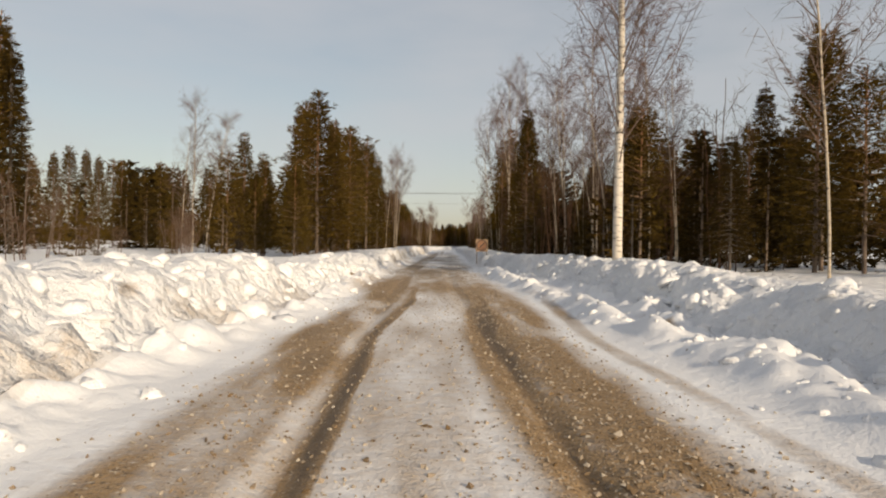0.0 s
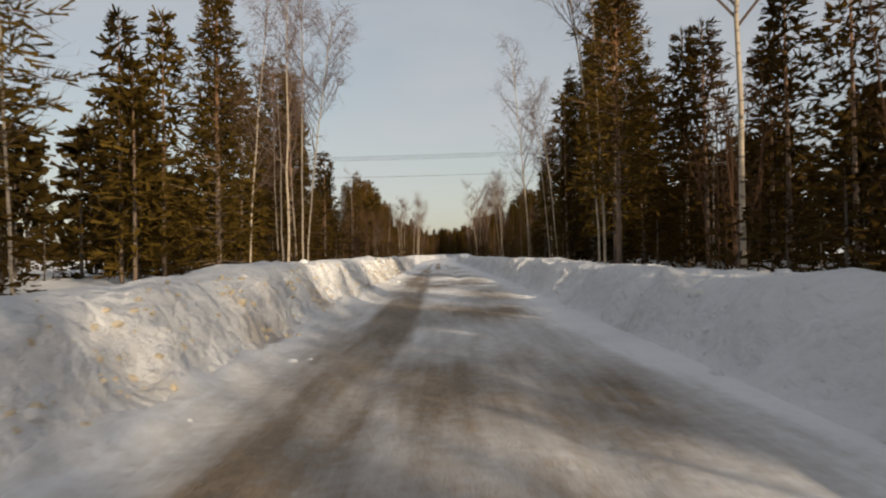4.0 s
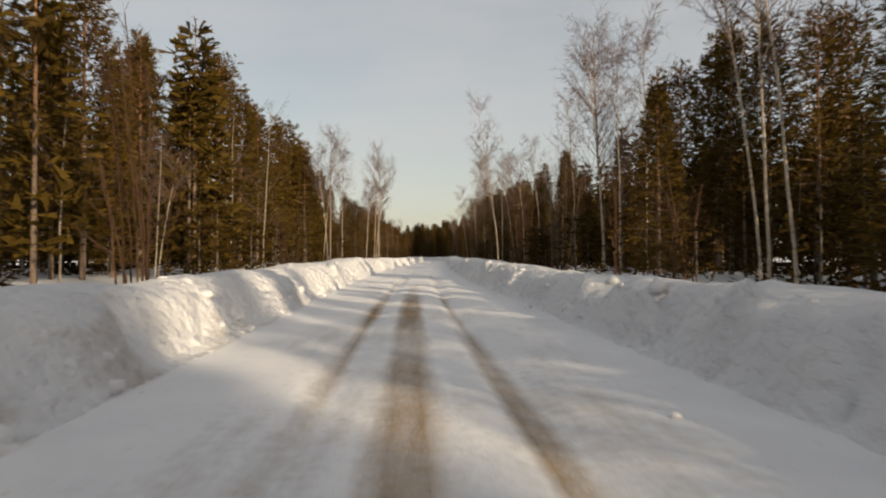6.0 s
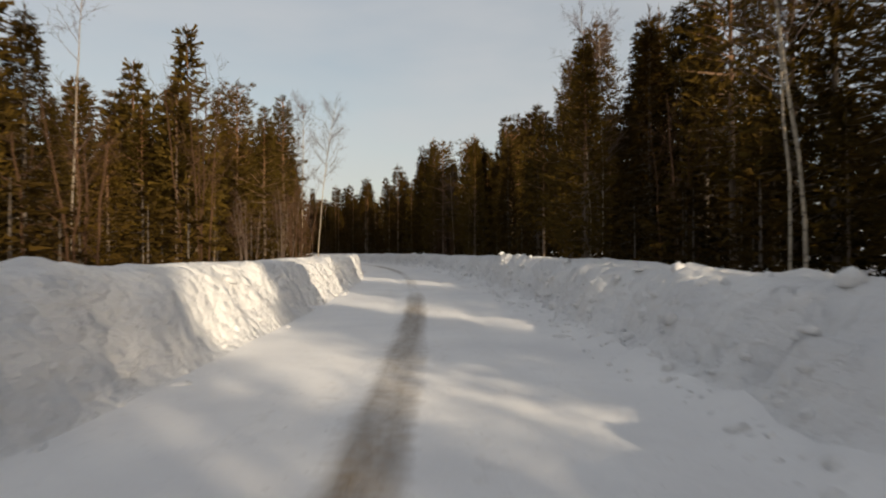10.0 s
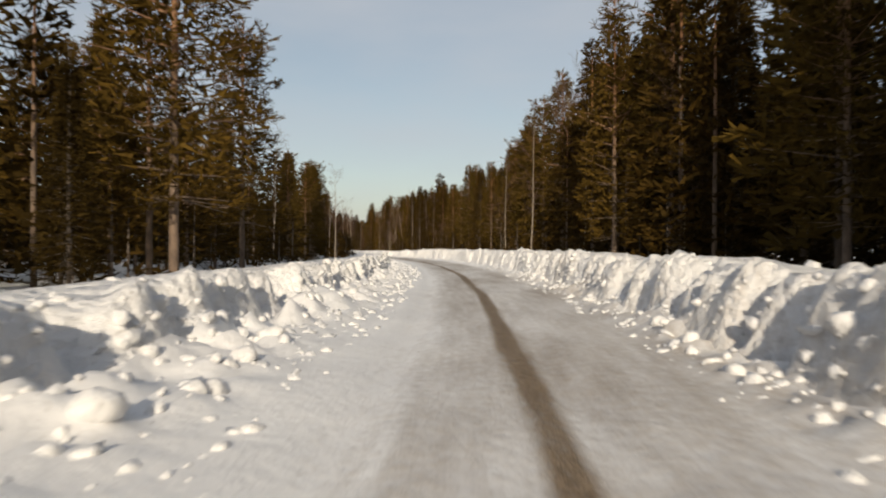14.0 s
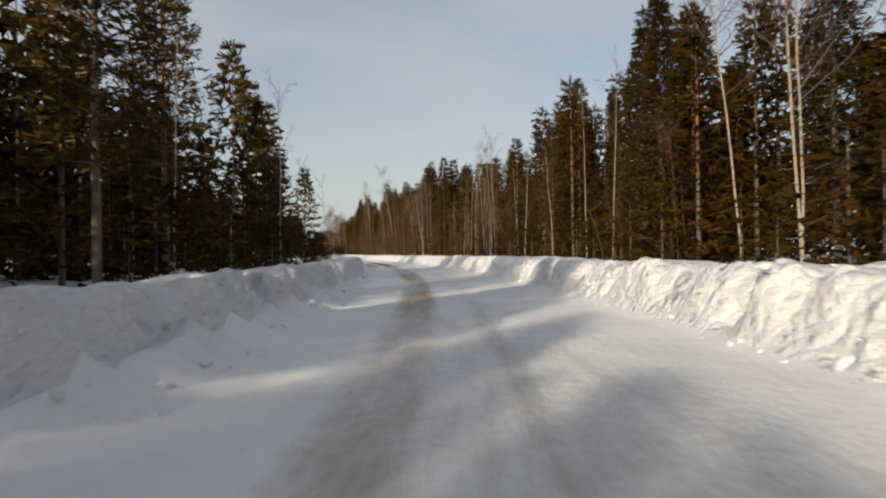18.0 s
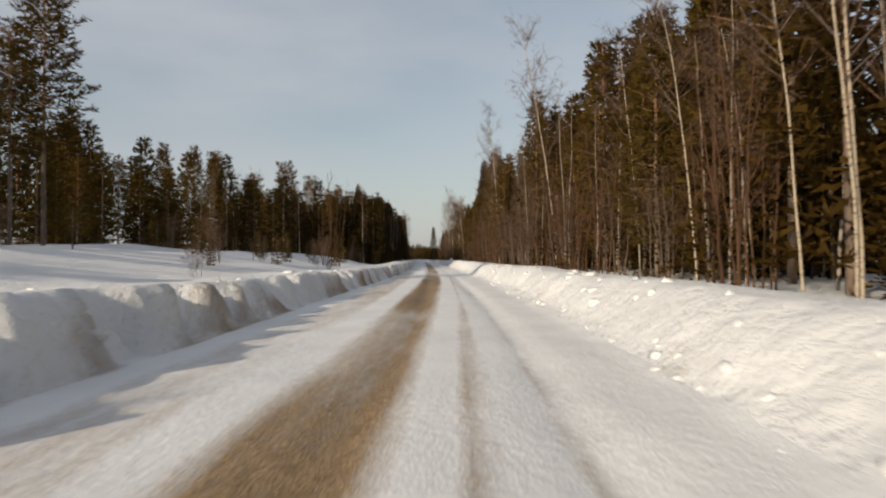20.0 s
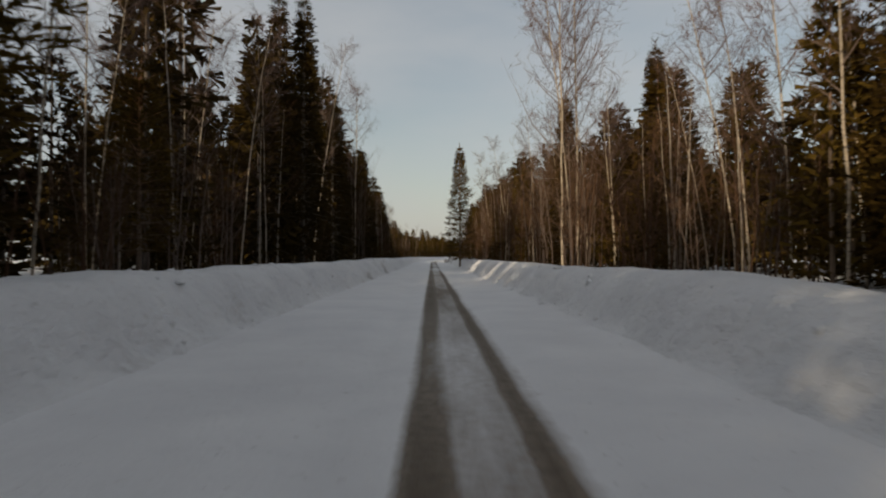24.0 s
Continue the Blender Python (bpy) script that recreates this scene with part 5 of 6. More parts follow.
def share(t, u):
    """How thick the woods stand: clearings are 0."""
    left = np.where(t < 2.9, u < -38, np.where(t < 3.7, (u < -24) * 0.8, np.where(t < 4.1, (u < -9) * 0.8, 1.0)))
    left = np.where((t > 19.7) & (t < 22.2), (u < -19 + 6 * np.clip(t - 21.1, 0, 0.4) / 0.4 + 4 * np.clip(t - 21.6, 0, 0.5) / 0.5) * 1.0, left)
    right = np.interp(t, [2.2, 2.4, 3.4, 4, 5.0, 5.3, 6.2, 6.6, 8.5, 9.5, 11, 40], [0.6, 0.7, 0.85, 1, 1, 0.5, 0.5, 1, 0.9, 1, 1, 1])
    right = np.where((t < 2.4) & (u < 13), 0.0, right)
    return np.where(u < 0, left, right)


def woods(names, count, near, far, seed, tall, label, thing, mats):
    stems, crowns = [], []
    models = [bush_tree() if thing == "undergrowth" else thin_tree(n) for n in names for _ in range(3)]
    s, u, r = fill_places(count, near, far, seed)
    t = clock(s)
    keep = r.random(len(s)) < share(t, u)
    done = np.array(PLANTED)
    x, y = spot(s, u)
    z = height(s, u)
    for i in np.where(keep)[0]:
        if np.min((done[:, 0] - x[i]) ** 2 + (done[:, 1] - y[i]) ** 2) < 1.0:
            continue
        h = float(tall(t[i], u[i])) * r.uniform(0.7, 1.08)
        (tv, tf), (cv, cf) = models[r.integers(len(models))]
        a, k = r.uniform(0, 6.28), h / 10
        w = k**0.75 * r.uniform(0.85, 1.15)
        turn = np.array([[math.cos(a) * w, math.sin(a) * w, 0], [-math.sin(a) * w, math.cos(a) * w, 0], [0, 0, k]])
        at = [x[i], y[i], z[i] - 0.05]
        stems.append((tv @ turn + at, tf))
        crowns.append((cv @ turn + at, cf))
    base = tagged(new(thing), label, "woods", kind="stuff")
    part("stems", mesh_of("stems", *joined(stems), mats[0], True), base)
    part("crowns", mesh_of("crowns", *joined(crowns), mats[1]), base)


def tall_woods(t, u):
    left = np.interp(t, [0, 1.5, 3, 4, 5, 6, 7, 9, 10, 11, 12, 13, 14, 15, 17, 18, 19, 20, 21.5, 22, 23, 24, 25, 26, 30], [6, 6, 6.0, 6.0, 9.5, 9.0, 8.5, 7.8, 8.0, 7.8, 11, 11, 8.0, 6.8, 6.8, 9.5, 10, 8.5, 8.0, 8.5, 10, 10, 7.5, 9, 8.5])
    right = np.interp(t, [0, 2, 3, 4, 5, 6, 7, 8, 9, 11, 13, 15, 17, 18, 19, 20, 21, 23, 24, 25, 26, 30], [5.5, 5.5, 5.5, 6.6, 10, 9.5, 7.6, 8.3, 9.5, 9.8, 10.5, 10, 9.8, 8.6, 9.3, 10, 11, 11, 8, 6.8, 10, 12])
    # the sun reaches the road over the lower trees by the power line and beyond it
    low = np.interp(t, [5.5, 5.7, 6.6, 6.75, 10.5, 10.9], [12, 0.45 * (abs(u) - 1), 0.45 * (abs(u) - 1), 0.53 * (abs(u) + 1), 0.53 * (abs(u) + 1), 12])
    return left if u < 0 else min(right, low)


woods(["pine"], 720, 7.5, 24, 21, tall_woods, "dense olive-brown pine wood behind the road", "pine_wood", (PINE_BARK, PINE_NEEDLES))
woods(["spruce", "pine"], 720, 8.5, 46, 26, tall_woods, "dense dark spruce and pine wood behind the road", "conifer_wood", (PINE_BARK, SPRUCE_SHADE_NEEDLES))
woods(["birch"], 420, 6.0, 22, 22, lambda t, u: 0.92 * tall_woods(t, u), "leafless birch wood with thin stems", "birch_wood", (YOUNG_BARK, BIRCH_TWIGS))
woods(["spruce"], 2000, 5.8, 14, 23, lambda t, u: 2.9, "low dark spruce undergrowth at the edge of the wood", "undergrowth", (SPRUCE_BARK, SPRUCE_SHADE_NEEDLES))


keep_share = share


def share(t, u):
    return np.where(u > 0, (t > 2.3) & (t < 28), ((t > 4.6) & (t < 19.2)) | (t > 22.3)) * 1.0


def deep_tall(t, u):
    """Low behind the edge, higher further in."""
    return 0.95 * float(tall_woods(t, u)) if t > 10.9 else min(0.95 * float(tall_woods(t, u)), 1.0 + (0.48 if u > 0 else 0.55) * (abs(u) - 4))


woods(["deep"], 3000, 13, 36, 30, deep_tall, "dark inner wood of close-standing conifers", "inner_wood", (SPRUCE_BARK, SPRUCE_SHADE_NEEDLES))


def share(t, u):
    return ((u > 0) & (t > 18.7) & (t < 28)) * 1.0 + ((u < 0) & (t > 22.6) & (t < 27)) * 0.6


woods(["birch"], 1500, 6.2, 12, 28, lambda t, u: 0.85 * tall_woods(t, u), "brown leafless young birches crowding the road's edge", "birch_thicket", (YOUNG_BARK, THICKET_TWIGS))
share = keep_share


def share(t, u):
    return ((u < -37) & (t < 3.0)) * 1.0 + ((u < -18) & (u > -32) & (t > 19.5) & (t < 21.4)) * 1.0


woods(["pine"], 7500, 17, 48, 29, lambda t, u: 6.5 if t < 5 else 7.4, "olive-brown pine wood across the snowy clearing", "far_wood", (PINE_BARK, PINE_NEEDLES))
share = keep_share


def dark_edge(t, u):
    return float(np.interp(t, [21.3, 22.2, 22.8, 23.3, 24, 25, 27], [7.5, 8.0, 10.0, 11.0, 11.0, 12.5, 9.5]))


keep_share = share


def share(t, u):
    near = np.interp(t, [2.3, 3.4, 3.6, 5.0, 5.3, 6.2, 6.6, 11, 11.6, 15, 15.6, 18.6, 19.2, 28], [10.5, 10.5, 7.0, 7.0, 11, 11, 9.0, 9.0, 6.2, 6.2, 7.8, 7.8, 7.5, 7.5])
    return ((u > near) & (t > 2.3) & (t < 28)) * 1.0 + ((u < -6.5) & (t > 11.2) & (t < 13.4)) * 1.0


# pine shapes in the darker needle colour, which stands in for shade
woods(["fine"], 2200, 5.8, 12.5, 27, lambda t, u: (1.0 if t < 11 else 1.1) * tall_woods(t, u), "close pines at the shady edge of the wood, darkened in colour for shade", "edge_wood", (PINE_BARK, SPRUCE_SHADE_NEEDLES))


def share(t, u):
    return ((u < np.where(t < 22.25, -13.5, 0)) & (t > 21.35) & (t < 27)) * np.interp(t, [24.1, 24.25, 24.9, 25.1], [1.0, 0.35, 0.35, 1.0])


woods(["spruce"], 4600, 7.0, 17, 25, dark_edge, "dense dark spruces shading the road", "spruce_wood", (SPRUCE_BARK, SPRUCE_SHADE_NEEDLES))
share = keep_share


def brush(count, seed):
    """Thin leafless stems along the edge of the wood."""
    models = []
    for _ in range(4):
        st, l, c = birch_shape(5, 0.5, 0.75, 0.018, 5, 6, 0.08, 5)
        models.append(joined(st + [l, c]))
    r = np.random.default_rng(seed)
    s = r.uniform(10, LENGTH + 150, count)
    side = np.where(r.random(count) < 0.4, -1, 1)
    u = np.where(side < 0, foot_left(s), foot_right(s)) + side * (2.9 + 2.5 * r.random(count) ** 1.5)
    t = clock(s)
    much = np.where(side < 0, np.interp(t, [0, 3, 4, 10, 10.5, 13.3, 13.6, 19, 22.5, 23.2, 30], [0.1, 0.5, 0.3, 0.3, 0.8, 0.8, 0.15, 0.1, 0.1, 1, 1]),
                    np.interp(t, [0, 1.9, 4.5, 6, 9, 12, 18, 19, 30], [0.3, 1.0, 0.4, 0.6, 0.3, 0.25, 0.3, 1, 1]))
    x, y = spot(s, u)
    z = height(s, u)
    out = []
    for i in np.where(r.random(count) < much)[0]:
        v, f = models[r.integers(4)]
        a, k = r.uniform(0, 6.28), r.uniform(0.5, 1.25)
        turn = np.array([[math.cos(a), math.sin(a), 0], [-math.sin(a), math.cos(a), 0], [0, 0, k]])
        out.append((v @ turn + [x[i], y[i], z[i]], f))
    tagged(new("brushwood", mesh_of("brushwood", *joined(out), THICKET_TWIGS)), "leafless brown brushwood of thin alder stems behind the snow bank", "brushwood", kind="stuff")


brush(400, 24)


# Low bushes and seedlings that stick out of the open snow.
r = np.random.default_rng(61)
for k in range(26):
    s0, u0 = r.uniform(9, 42), -r.uniform(4.8, 13)
    x, y = spot(s0, u0)
    plant("thicket" if r.random() < 0.7 else "young", float(x), float(y), r.uniform(0.7, 1.7), 0.8)
for k in range(54):
    s0, u0 = float(along(r.uniform(20.3, 22.1))), -r.uniform(5.5, 17)
    x, y = spot(s0, u0)
    plant("young" if r.random() < 0.6 else "thicket", float(x), float(y), r.uniform(0.6, 1.9), 0.9)


def fallen_branch(s, u, turn, long):
    """A broken bough lying on the bank."""
    x, y = spot(s, u)
    ob = new("fallen_branch")
    z = float(height(np.array([s]), np.array([u]))[0])
    ob.matrix_world = Matrix.Translation((x, y, z + 0.04)) @ Matrix.Rotation(turn, 4, "Z")
    tagged(ob, "dark broken branch lying on the snow bank", "branch")
    q = np.linspace(0, 1, 7)
    line = np.c_[q * long, 0.08 * np.sin(q * 5), 0.05 * np.sin(q * 4)]
    part("bough", mesh_of("bough", *tube(line, 0.024 - 0.018 * q, 6), SPRUCE_BARK, True), ob)
    for a in (0.4, 0.6, 0.8):
        p = np.array([a * long, 0.08 * math.sin(a * 5), 0.05])
        way = np.stack([p, p + [0.12, 0.1 * (1 if a != 0.6 else -1), 0.05], p + [0.3, 0.16 * (1 if a != 0.6 else -1), 0.08]])
        part("twig", mesh_of("twig", *tube(way, [0.011, 0.008, 0.003], 4), SPRUCE_BARK, True), ob)


fallen_branch(float(along(21.0)) + 5.3, -3.05, 1.4, 0.5)
fallen_branch(float(along(8.95)) + 6.0, 2.6, 0.4, 0.4)


# ---- snow lumps ----
def lump_shape(seed):
    bm = bmesh.new()
    bmesh.ops.create_icosphere(bm, subdivisions=2, radius=1.0)
    for v in bm.verts:
        p = v.co * 1.3 + Vector((seed * 3.1, seed, 0))
        v.co *= 1 + 0.28 * noise.noise(p) + 0.12 * noise.noise(p * 3)
        v.co.z *= 0.75
        if v.co.z < -0.35:
            v.co.z = -0.35
    v = np.array([q.co[:] for q in bm.verts])
    f = np.array([[q.index for q in face.verts] for face in bm.faces])
    bm.free()
    return v, f


LUMPS = [lump_shape(k) for k in range(7)]


def small_lump(seed):
    bm = bmesh.new()
    bmesh.ops.create_icosphere(bm, subdivisions=1, radius=1.0)
    for v in bm.verts:
        v.co *= 1 + 0.6 * noise.noise(v.co * 1.5 + Vector((seed * 2.3, 0, seed)))
        v.co.z *= 0.75
    v = np.array([q.co[:] for q in bm.verts])
    f = np.array([[q.index for q in face.verts] for face in bm.faces])
    bm.free()
    return v, f


SMALL = [small_lump(k) for k in range(9)]


def turned(r, size):
    e = Euler((r.uniform(-0.5, 0.5), r.uniform(-0.5, 0.5), r.uniform(0, 6.28))).to_matrix()
    return np.array(e) @ np.diag(size * r.uniform(0.6, 1.45, 3))


def rubble(name, label, count, side, spread, size, seed, weight, mat=SNOW_LUMP, shapes=None):
    """Broken snow scattered along a bank."""
    r = np.random.default_rng(seed)
    pieces = []
    s = r.uniform(-10, LENGTH + 70, count)
    s = s[r.random(count) < np.array([weight(q) for q in clock(s)])]
    heap = (apron_left(s) if side < 0 else apron_right(s)) if spread is None else 0
    d = 0.22 - (0.25 + heap) * r.random(len(s)) ** 1.8 + r.normal(0, 0.07, len(s)) if spread is None else r.normal(spread[0](s) if callable(spread[0]) else spread[0], spread[1], len(s))
    u = foot_left(s) - d if side < 0 else foot_right(s) + d
    x, y = spot(s, u)
    z = height(s, u)
    for i in range(len(s)):
        k = size[0] + (size[1] - size[0]) * r.random() ** 2.5
        v, f = (shapes or SMALL)[r.integers(len(shapes or SMALL))]
        pieces.append((v @ turned(r, k).T + [x[i], y[i], z[i] - 0.3 * k], f))
    me = mesh_of(name, *joined(pieces), mat, True)
    tagged(new(name, me), label, "snow lumps", kind="stuff")


def debris_left(t):
    return float(np.interp(t, [-1, 0, 2, 2.6, 4.5, 5.8, 7, 9, 12.5, 14, 17.6, 18.5, 20, 23, 24], [0.4, 0.4, 0.4, 0.4, 0.1, 0.3, 0.3, 0.35, 0.4, 1.0, 1.0, 0.5, 0.15, 0.15, 0.15]))


def debris_right(t):
    return float(np.interp(t, [-1, 2.4, 4, 6, 7, 9, 10.5, 12.5, 15, 16, 17.5, 19.5, 24], [0.6, 0.6, 0.25, 0.25, 0.5, 0.7, 1.0, 1.0, 0.7, 0.35, 0.4, 0.3, 0.15]))


rubble("snow_rubble", "crumbled snow lumps at the foot of a ploughed bank", 8000, -1, None, (0.02, 0.11), 41, debris_left)
rubble("snow_rubble", "crumbled snow lumps at the foot of a ploughed bank", 6000, 1, None, (0.02, 0.10), 42, debris_right)
rubble("snow_rubble", "heap of broken snow in front of a cut bank", 30000, -1, None, (0.025, 0.11), 45, lambda t: float(13.3 < t < 17.9))
rubble("snow_rubble", "heap of broken snow in front of a cut bank", 15000, 1, None, (0.025, 0.11), 46, lambda t: float(9.6 < t < 14.8))
rubble("snow_rubble", "lumps of broken snow on the roadside bank", 9000, 1, (0.45, 0.35), (0.025, 0.12), 47, lambda t: 1.0 if t < 2.4 else float(9.6 < t < 14.8) * 0.3)
rubble("snow_rubble", "lumps of broken snow on the roadside bank", 9000, -1, (0.5, 0.4), (0.025, 0.16), 48, lambda t: 1.0 if t < 2.4 else float(12.5 < t < 17.9) * 0.35)
rubble("snow_rubble", "grit-stained lumps of snow on the lower bank", 26000, -1, (0.3, 0.2), (0.012, 0.055), 50, lambda t: float(3.6 < t < 6.1), SNOW_STAINED)
rubble("snow_rubble", "broken snow on a low ploughed berm", 5200, 1, (lambda s: berm_line(s) - foot_right(s), 0.2), (0.02, 0.12), 51, lambda t: float(0.7 < t < 3.0) * 1.0)
rubble("snow_chunks", "big rounded chunks of ploughed snow on the first bank", 8500, -1, (0.6, 0.4), (0.05, 0.2), 52, lambda t: float(-0.5 < t < 2.7) * 0.6, SNOW_LUMP, LUMPS)
rubble("snow_chunks", "big rounded chunks of ploughed snow on the first bank", 8500, 1, (0.6, 0.35), (0.05, 0.2), 53, lambda t: float(-0.5 < t < 2.7) * 0.7, SNOW_LUMP, LUMPS)
rubble("snow_crumbs", "small snow crumbs along the crest of a bank", 1500, -1, (0.85, 0.25), (0.03, 0.11), 43, lambda t: 0.7)
rubble("snow_crumbs", "small snow crumbs along the crest of a bank", 1700, 1, (0.85, 0.25), (0.03, 0.12), 44, lambda t: 0.8)

# Gravel on the gritted road.
r = np.random.default_rng(49)
n = 15000
s = 1.5 + 34 * r.random(n) ** 1.7
u = np.where(r.random(n) < 0.55, r.normal(1.15, 0.42, n), np.where(r.random(n) < 0.6, r.normal(-0.9, 0.4, n), r.normal(0.1, 0.6, n)))
x, y = spot(s, u)
z = height(s, u)
chip_v = np.array([(1, 0, 0), (0, 1, 0), (-1, 0, 0), (0, -1, 0), (0, 0, 0.8), (0, 0, -0.5)], float)
chip_f = np.array([(0, 1, 4), (1, 2, 4), (2, 3, 4), (3, 0, 4), (1, 0, 5), (2, 1, 5), (3, 2, 5), (0, 3, 5)])
stones = []
for i in range(n):
    stones.append(((chip_v + r.normal(0, 0.22, (6, 3))) @ turned(r, 0.005 + 0.016 * r.random() ** 3.5).T + [x[i], y[i], z[i] + 0.003], chip_f))
GRAVEL = leaf_material("gravel", (0.15, 0.095, 0.05), (0.2, 0.135, 0.08), (0.58, 0.52, 0.44))
tagged(new("gravel", mesh_of("gravel", *joined(stones), GRAVEL)), "loose brown gravel on the packed snow road", "gravel", kind="stuff")

LUMP_MESHES = [mesh_of("snow_lump", v, f, SNOW_LUMP, True) for v, f in LUMPS]


def lump(t, u, size, tall=1.0):
    """A big snow lump standing out on a bank."""
    s = float(along(t))
    x, y = spot(s, u)
    ob = new("snow_lump", LUMP_MESHES[pick.randrange(len(LUMPS))])
    ob.matrix_world = Matrix.Translation((x, y, float(height(np.array([s]), np.array([u]))[0]) + 0.05 * size * tall)) @ Matrix.Rotation(pick.uniform(0, 6.28), 4, "Z") @ Matrix.Diagonal((size, size, size * tall, 1))
    tagged(ob, "rounded white lump of ploughed snow on the bank", "snow lump", "lumps on the snow banks")


r = np.random.default_rng(77)
for k in range(110):
    t = r.uniform(0.2, 25)
    side = -1 if r.random() < 0.45 else 1
    s0 = along(t)
    edge = float(foot_left(s0)) - 0.95 if side < 0 else float(foot_right(s0)) + 0.95
    if 6.5 < t < 8.5 and side < 0:
        continue
    lump(t, edge + r.normal(0, 0.15), 0.07 + 0.10 * r.random() ** 2, r.uniform(0.5, 0.85))


for t, u, size, tall in ((5.175, 3.4, 0.14, 1.0), (6.33, 3.3, 0.11, 1.3), (10.12, 2.9, 0.10, 1.3), (10.16, 2.9, 0.08, 0.9), (9.12, 3.0, 0.09, 1.4), (16.27, 5.5, 0.13, 1.0),
                         (2.62, 4.9, 0.2, 0.8), (2.42, 5.0, 0.2, 0.8), (2.5, 4.9, 0.15, 0.8), (16.24, 3.9, 0.13, 0.7), (6.13, 1.7, 0.05, 1.0), (22.3, 3.2, 0.14, 0.7), (14.13, -1.75, 0.13, 1.2), (14.1, -1.95, 0.15, 1.1), (14.16, -1.85, 0.12, 1.2)):
    lump(t, u, size, tall)


def boulder(s, u, wide, deep, tall, turn, seed):
    """A boulder under a thick cap of snow, behind the bank."""
    x, y = spot(s, u)
    ob = new("snowy_boulder")
    ob.matrix_world = Matrix.Translation((x, y, 0.45)) @ Matrix.Rotation(turn, 4, "Z")
    tagged(ob, "grey boulder under a thick cap of snow beside the road", "boulder", "boulders beside the road")
    for name, mat, k, lift in (("stone", STONE, 1.0, 0.0), ("snow_cap", SNOW_LUMP, 1.04, 0.17)):
        bm = bmesh.new()
        bmesh.ops.create_icosphere(bm, subdivisions=3, radius=1.0)
        for v in bm.verts:
            q = v.co * 1.1 + Vector((seed, 2.0 * seed, 0))
            v.co *= 1 + 0.22 * noise.noise(q) + 0.06 * noise.noise(q * 3)
            v.co = Vector((v.co.x * wide * k, v.co.y * deep * k, max(v.co.z, -0.3 if lift == 0 else 0.1) * tall + lift))
        bmesh.ops.recalc_face_normals(bm, faces=bm.faces)
        me = bpy.data.meshes.new(name)
        bm.to_mesh(me)
        bm.free()
        me.materials.append(mat)
        me.polygons.foreach_set("use_smooth", np.ones(len(me.polygons), bool))
        part(name, me, ob)


STONE = plain_material("grey_stone", (0.16, 0.15, 0.14), 0.85)
boulder(float(along(23.5)) + 11.3, -5.4, 0.75, 0.5, 0.5, 1.5, 1.0)
boulder(float(along(23.5)) + 13.8, 5.0, 0.5, 0.32, 0.62, 1.8, 3.0)


# ---- sign, wires, twigs ----
SIGN_FACE = plain_material("faded_orange_paint", (0.32, 0.15, 0.075), 0.5)
SIGN_BOARD = plain_material("yellowed_board", (0.45, 0.28, 0.16), 0.6)
SIGN_RING = plain_material("dark_paint", (0.02, 0.018, 0.016), 0.5)
WOOD = plain_material("weathered_wood", (0.22, 0.17, 0.13), 0.85)
WIRE = plain_material("dull_wire", (0.08, 0.08, 0.085), 0.5, 0.6)


def box(w, d, h, at=(0, 0, 0)):
    bm = bmesh.new()
    bmesh.ops.create_cube(bm, size=1.0)
    bmesh.ops.scale(bm, vec=(w, d, h), verts=bm.verts)
    bmesh.ops.bevel(bm, geom=bm.edges, offset=min(w, d, h) * 0.15, segments=1, affect="EDGES")
    bmesh.ops.translate(bm, vec=at, verts=bm.verts)
    return bm


def part_bm(name, bm, mat, parent, label=""):
    me = bpy.data.meshes.new(name)
    bm.to_mesh(me)
    bm.free()
    me.materials.append(mat)
    return part(name, me, parent, label)


def disc(radius, deep, at, hole=0.0):
    bm = bmesh.new()
    n = 40
    rings = []
    for rad in ([radius, hole] if hole else [radius]):
        for yy in (-deep / 2, deep / 2):
            rings.append([bm.verts.new((at[0] + rad * math.cos(k * 6.2832 / n), at[1] + yy, at[2] + rad * math.sin(k * 6.2832 / n))) for k in range(n)])
    for k in range(n):
        j = (k + 1) % n
        bm.faces.new((rings[0][k], rings[0][j], rings[1][j], rings[1][k]))
        if hole:
            bm.faces.new((rings[2][j], rings[2][k], rings[3][k], rings[3][j]))
            bm.faces.new((rings[0][j], rings[0][k], rings[2][k], rings[2][j]))
            bm.faces.new((rings[1][k], rings[1][j], rings[3][j], rings[3][k]))
    if not hole:
        bm.faces.new(rings[0][::-1])
        bm.faces.new(rings[1])
    bmesh.ops.recalc_face_normals(bm, faces=bm.faces)
    return bm


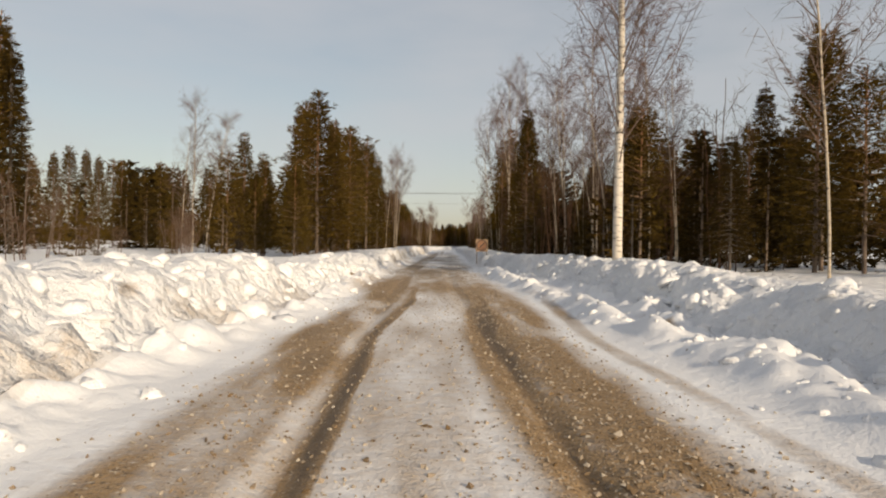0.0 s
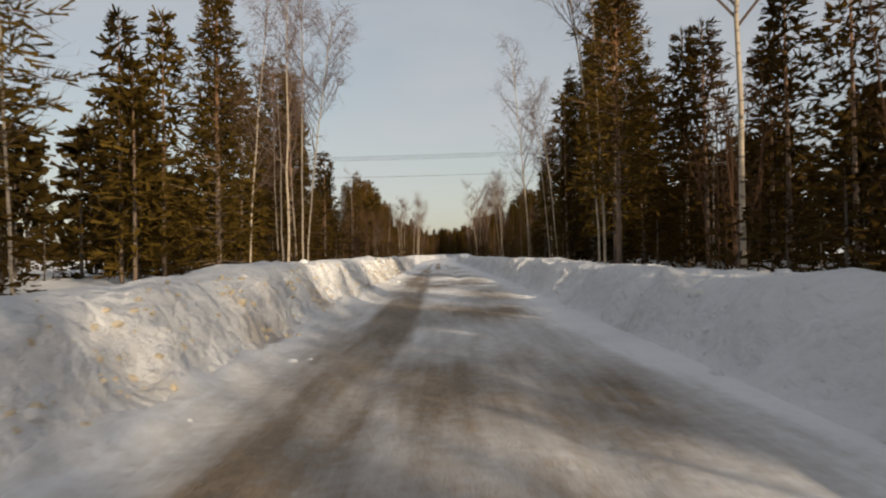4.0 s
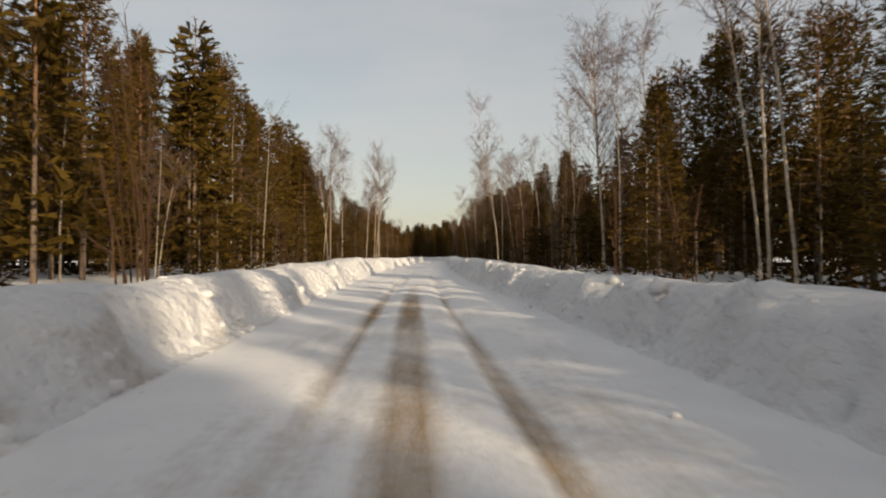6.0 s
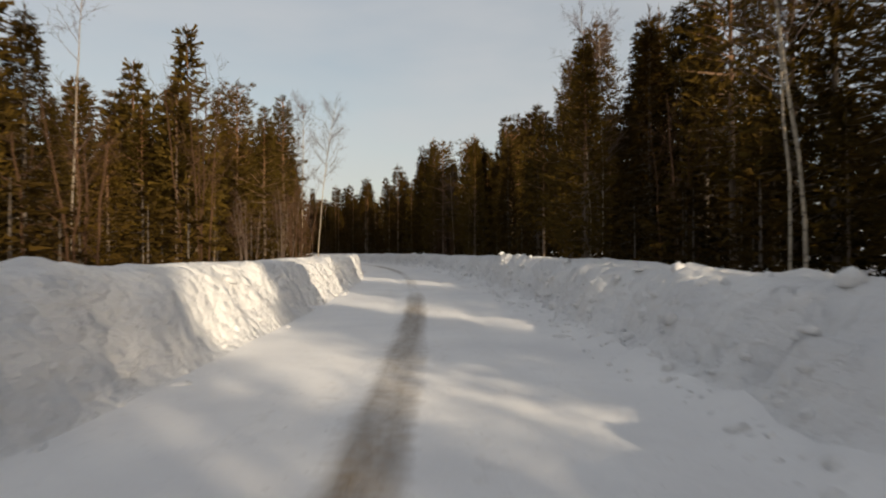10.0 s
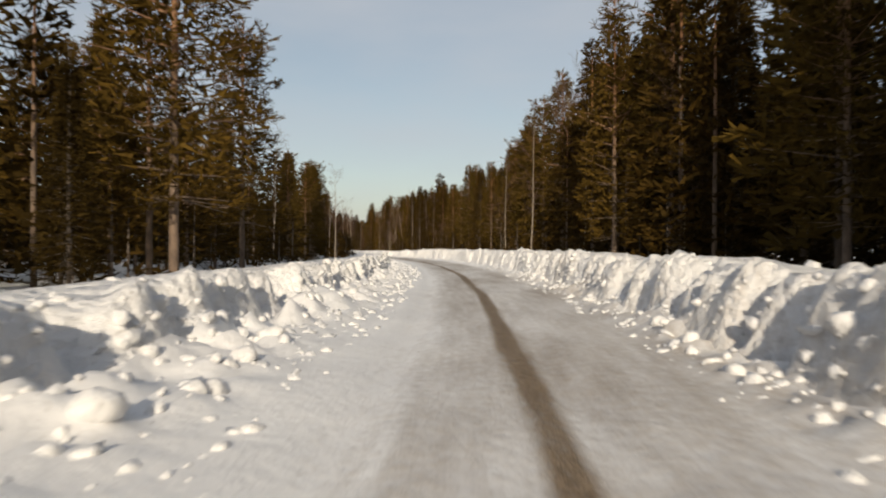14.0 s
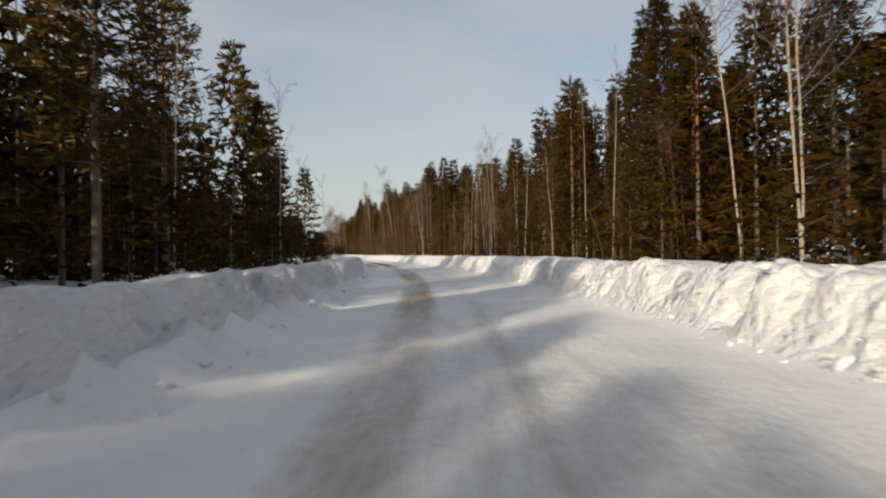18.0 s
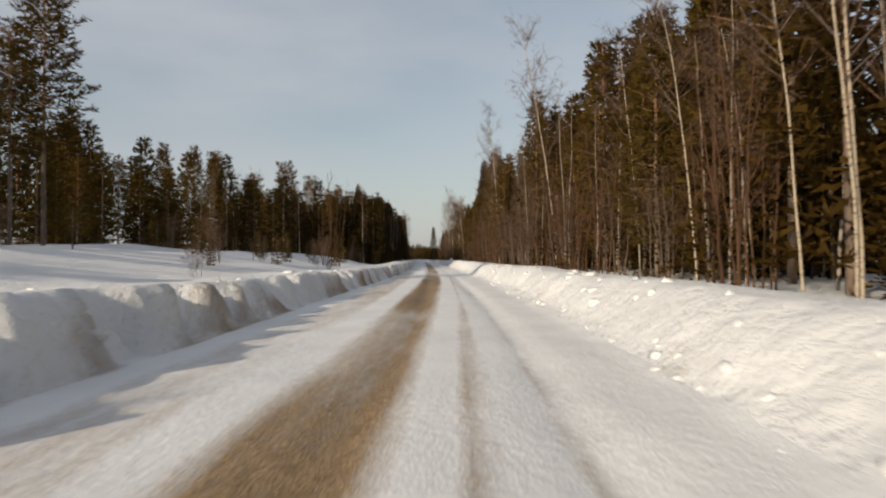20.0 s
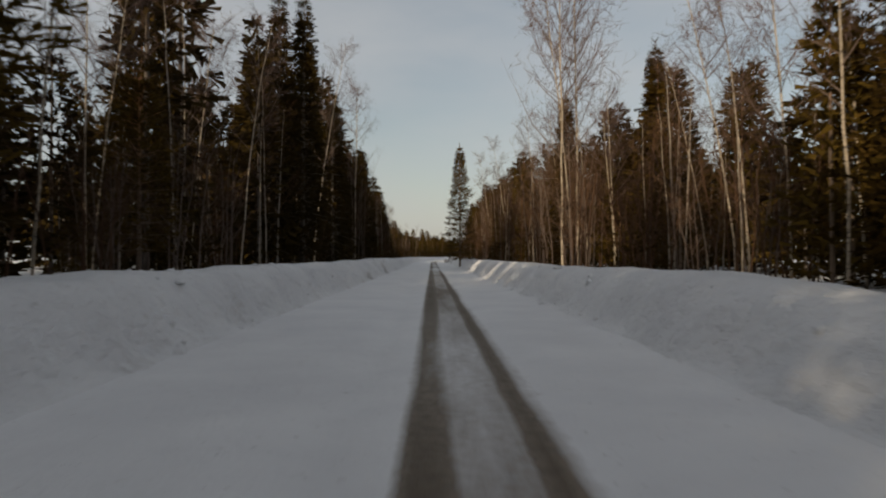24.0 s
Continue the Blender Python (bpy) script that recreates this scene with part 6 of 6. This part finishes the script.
sx, sy = -3.2, 34.6
ss, su = where(sx, sy)
sign = new("road_sign")
sign.matrix_world = Matrix.Translation((sx, sy, 0.0)) @ Matrix.Rotation(radians(8), 4, "Z")
tagged(sign, "faded square road sign with a dark ring, half sunk in snow", "road sign")
part_bm("board", box(0.64, 0.02, 0.64, (0, 0, 1.12)), SIGN_BOARD, sign)
part_bm("face", disc(0.25, 0.008, (0, -0.018, 1.13)), SIGN_FACE, sign, "faded orange disc")
part_bm("ring", disc(0.30, 0.012, (0, -0.018, 1.13), 0.252), SIGN_RING, sign, "dark painted ring")
bm = box(0.42, 0.008, 0.045)
bmesh.ops.rotate(bm, verts=bm.verts, cent=(0, 0, 0), matrix=Matrix.Rotation(radians(-45), 3, "Y"))
bmesh.ops.translate(bm, vec=(0, -0.026, 1.13), verts=bm.verts)
part_bm("stripe", bm, SIGN_RING, sign, "dark slanting stripe")
for xx in (-0.26, 0.26):
    part_bm("post", box(0.045, 0.045, 1.5, (xx, 0.035, 0.65)), WOOD, sign)


def power_pole(s, u, tall):
    x, y = spot(s, u)
    ob = new("power_pole")
    ob.matrix_world = Matrix.Translation((x, y, 0.2))
    tagged(ob, "grey wooden power pole among the trees", "power pole", "poles of the power line")
    part("pole", mesh_of("pole", *tube([(0, 0, -0.5), (0, 0, tall * 0.5), (0, 0, tall)], [0.13, 0.115, 0.1], 10), WOOD, True), ob)
    part_bm("crossarm", box(0.1, 2.2, 0.1, (0, 0, tall - 0.25)), WOOD, ob)
    return x, y


def wire(a, b, sag):
    q = np.linspace(0, 1, 25)[:, None]
    line = np.array(a) * (1 - q) + np.array(b) * q - np.c_[0 * q, 0 * q, 4 * sag * q * (1 - q)]
    ob = new("power_cable", mesh_of("power_cable", *tube(line, np.full(25, 0.012), 4), WIRE, True))
    tagged(ob, "thin dark power cable crossing over the road", "power cable", "cables of the power line")


for t_at, tall in ((5.95, 9.8),):
    s1 = float(along(t_at))
    xa, ya = power_pole(s1 + 4, -27, tall)
    xb, yb = power_pole(s1 - 2, 27, tall)
    for yy in (-1.0, 0.0, 1.0):
        wire((xa, ya + yy, tall + 0.05), (xb, yb + yy, tall + 0.05), 0.55)
    wire((xa, ya, tall - 1.5), (xb, yb, tall - 1.5), 0.6)
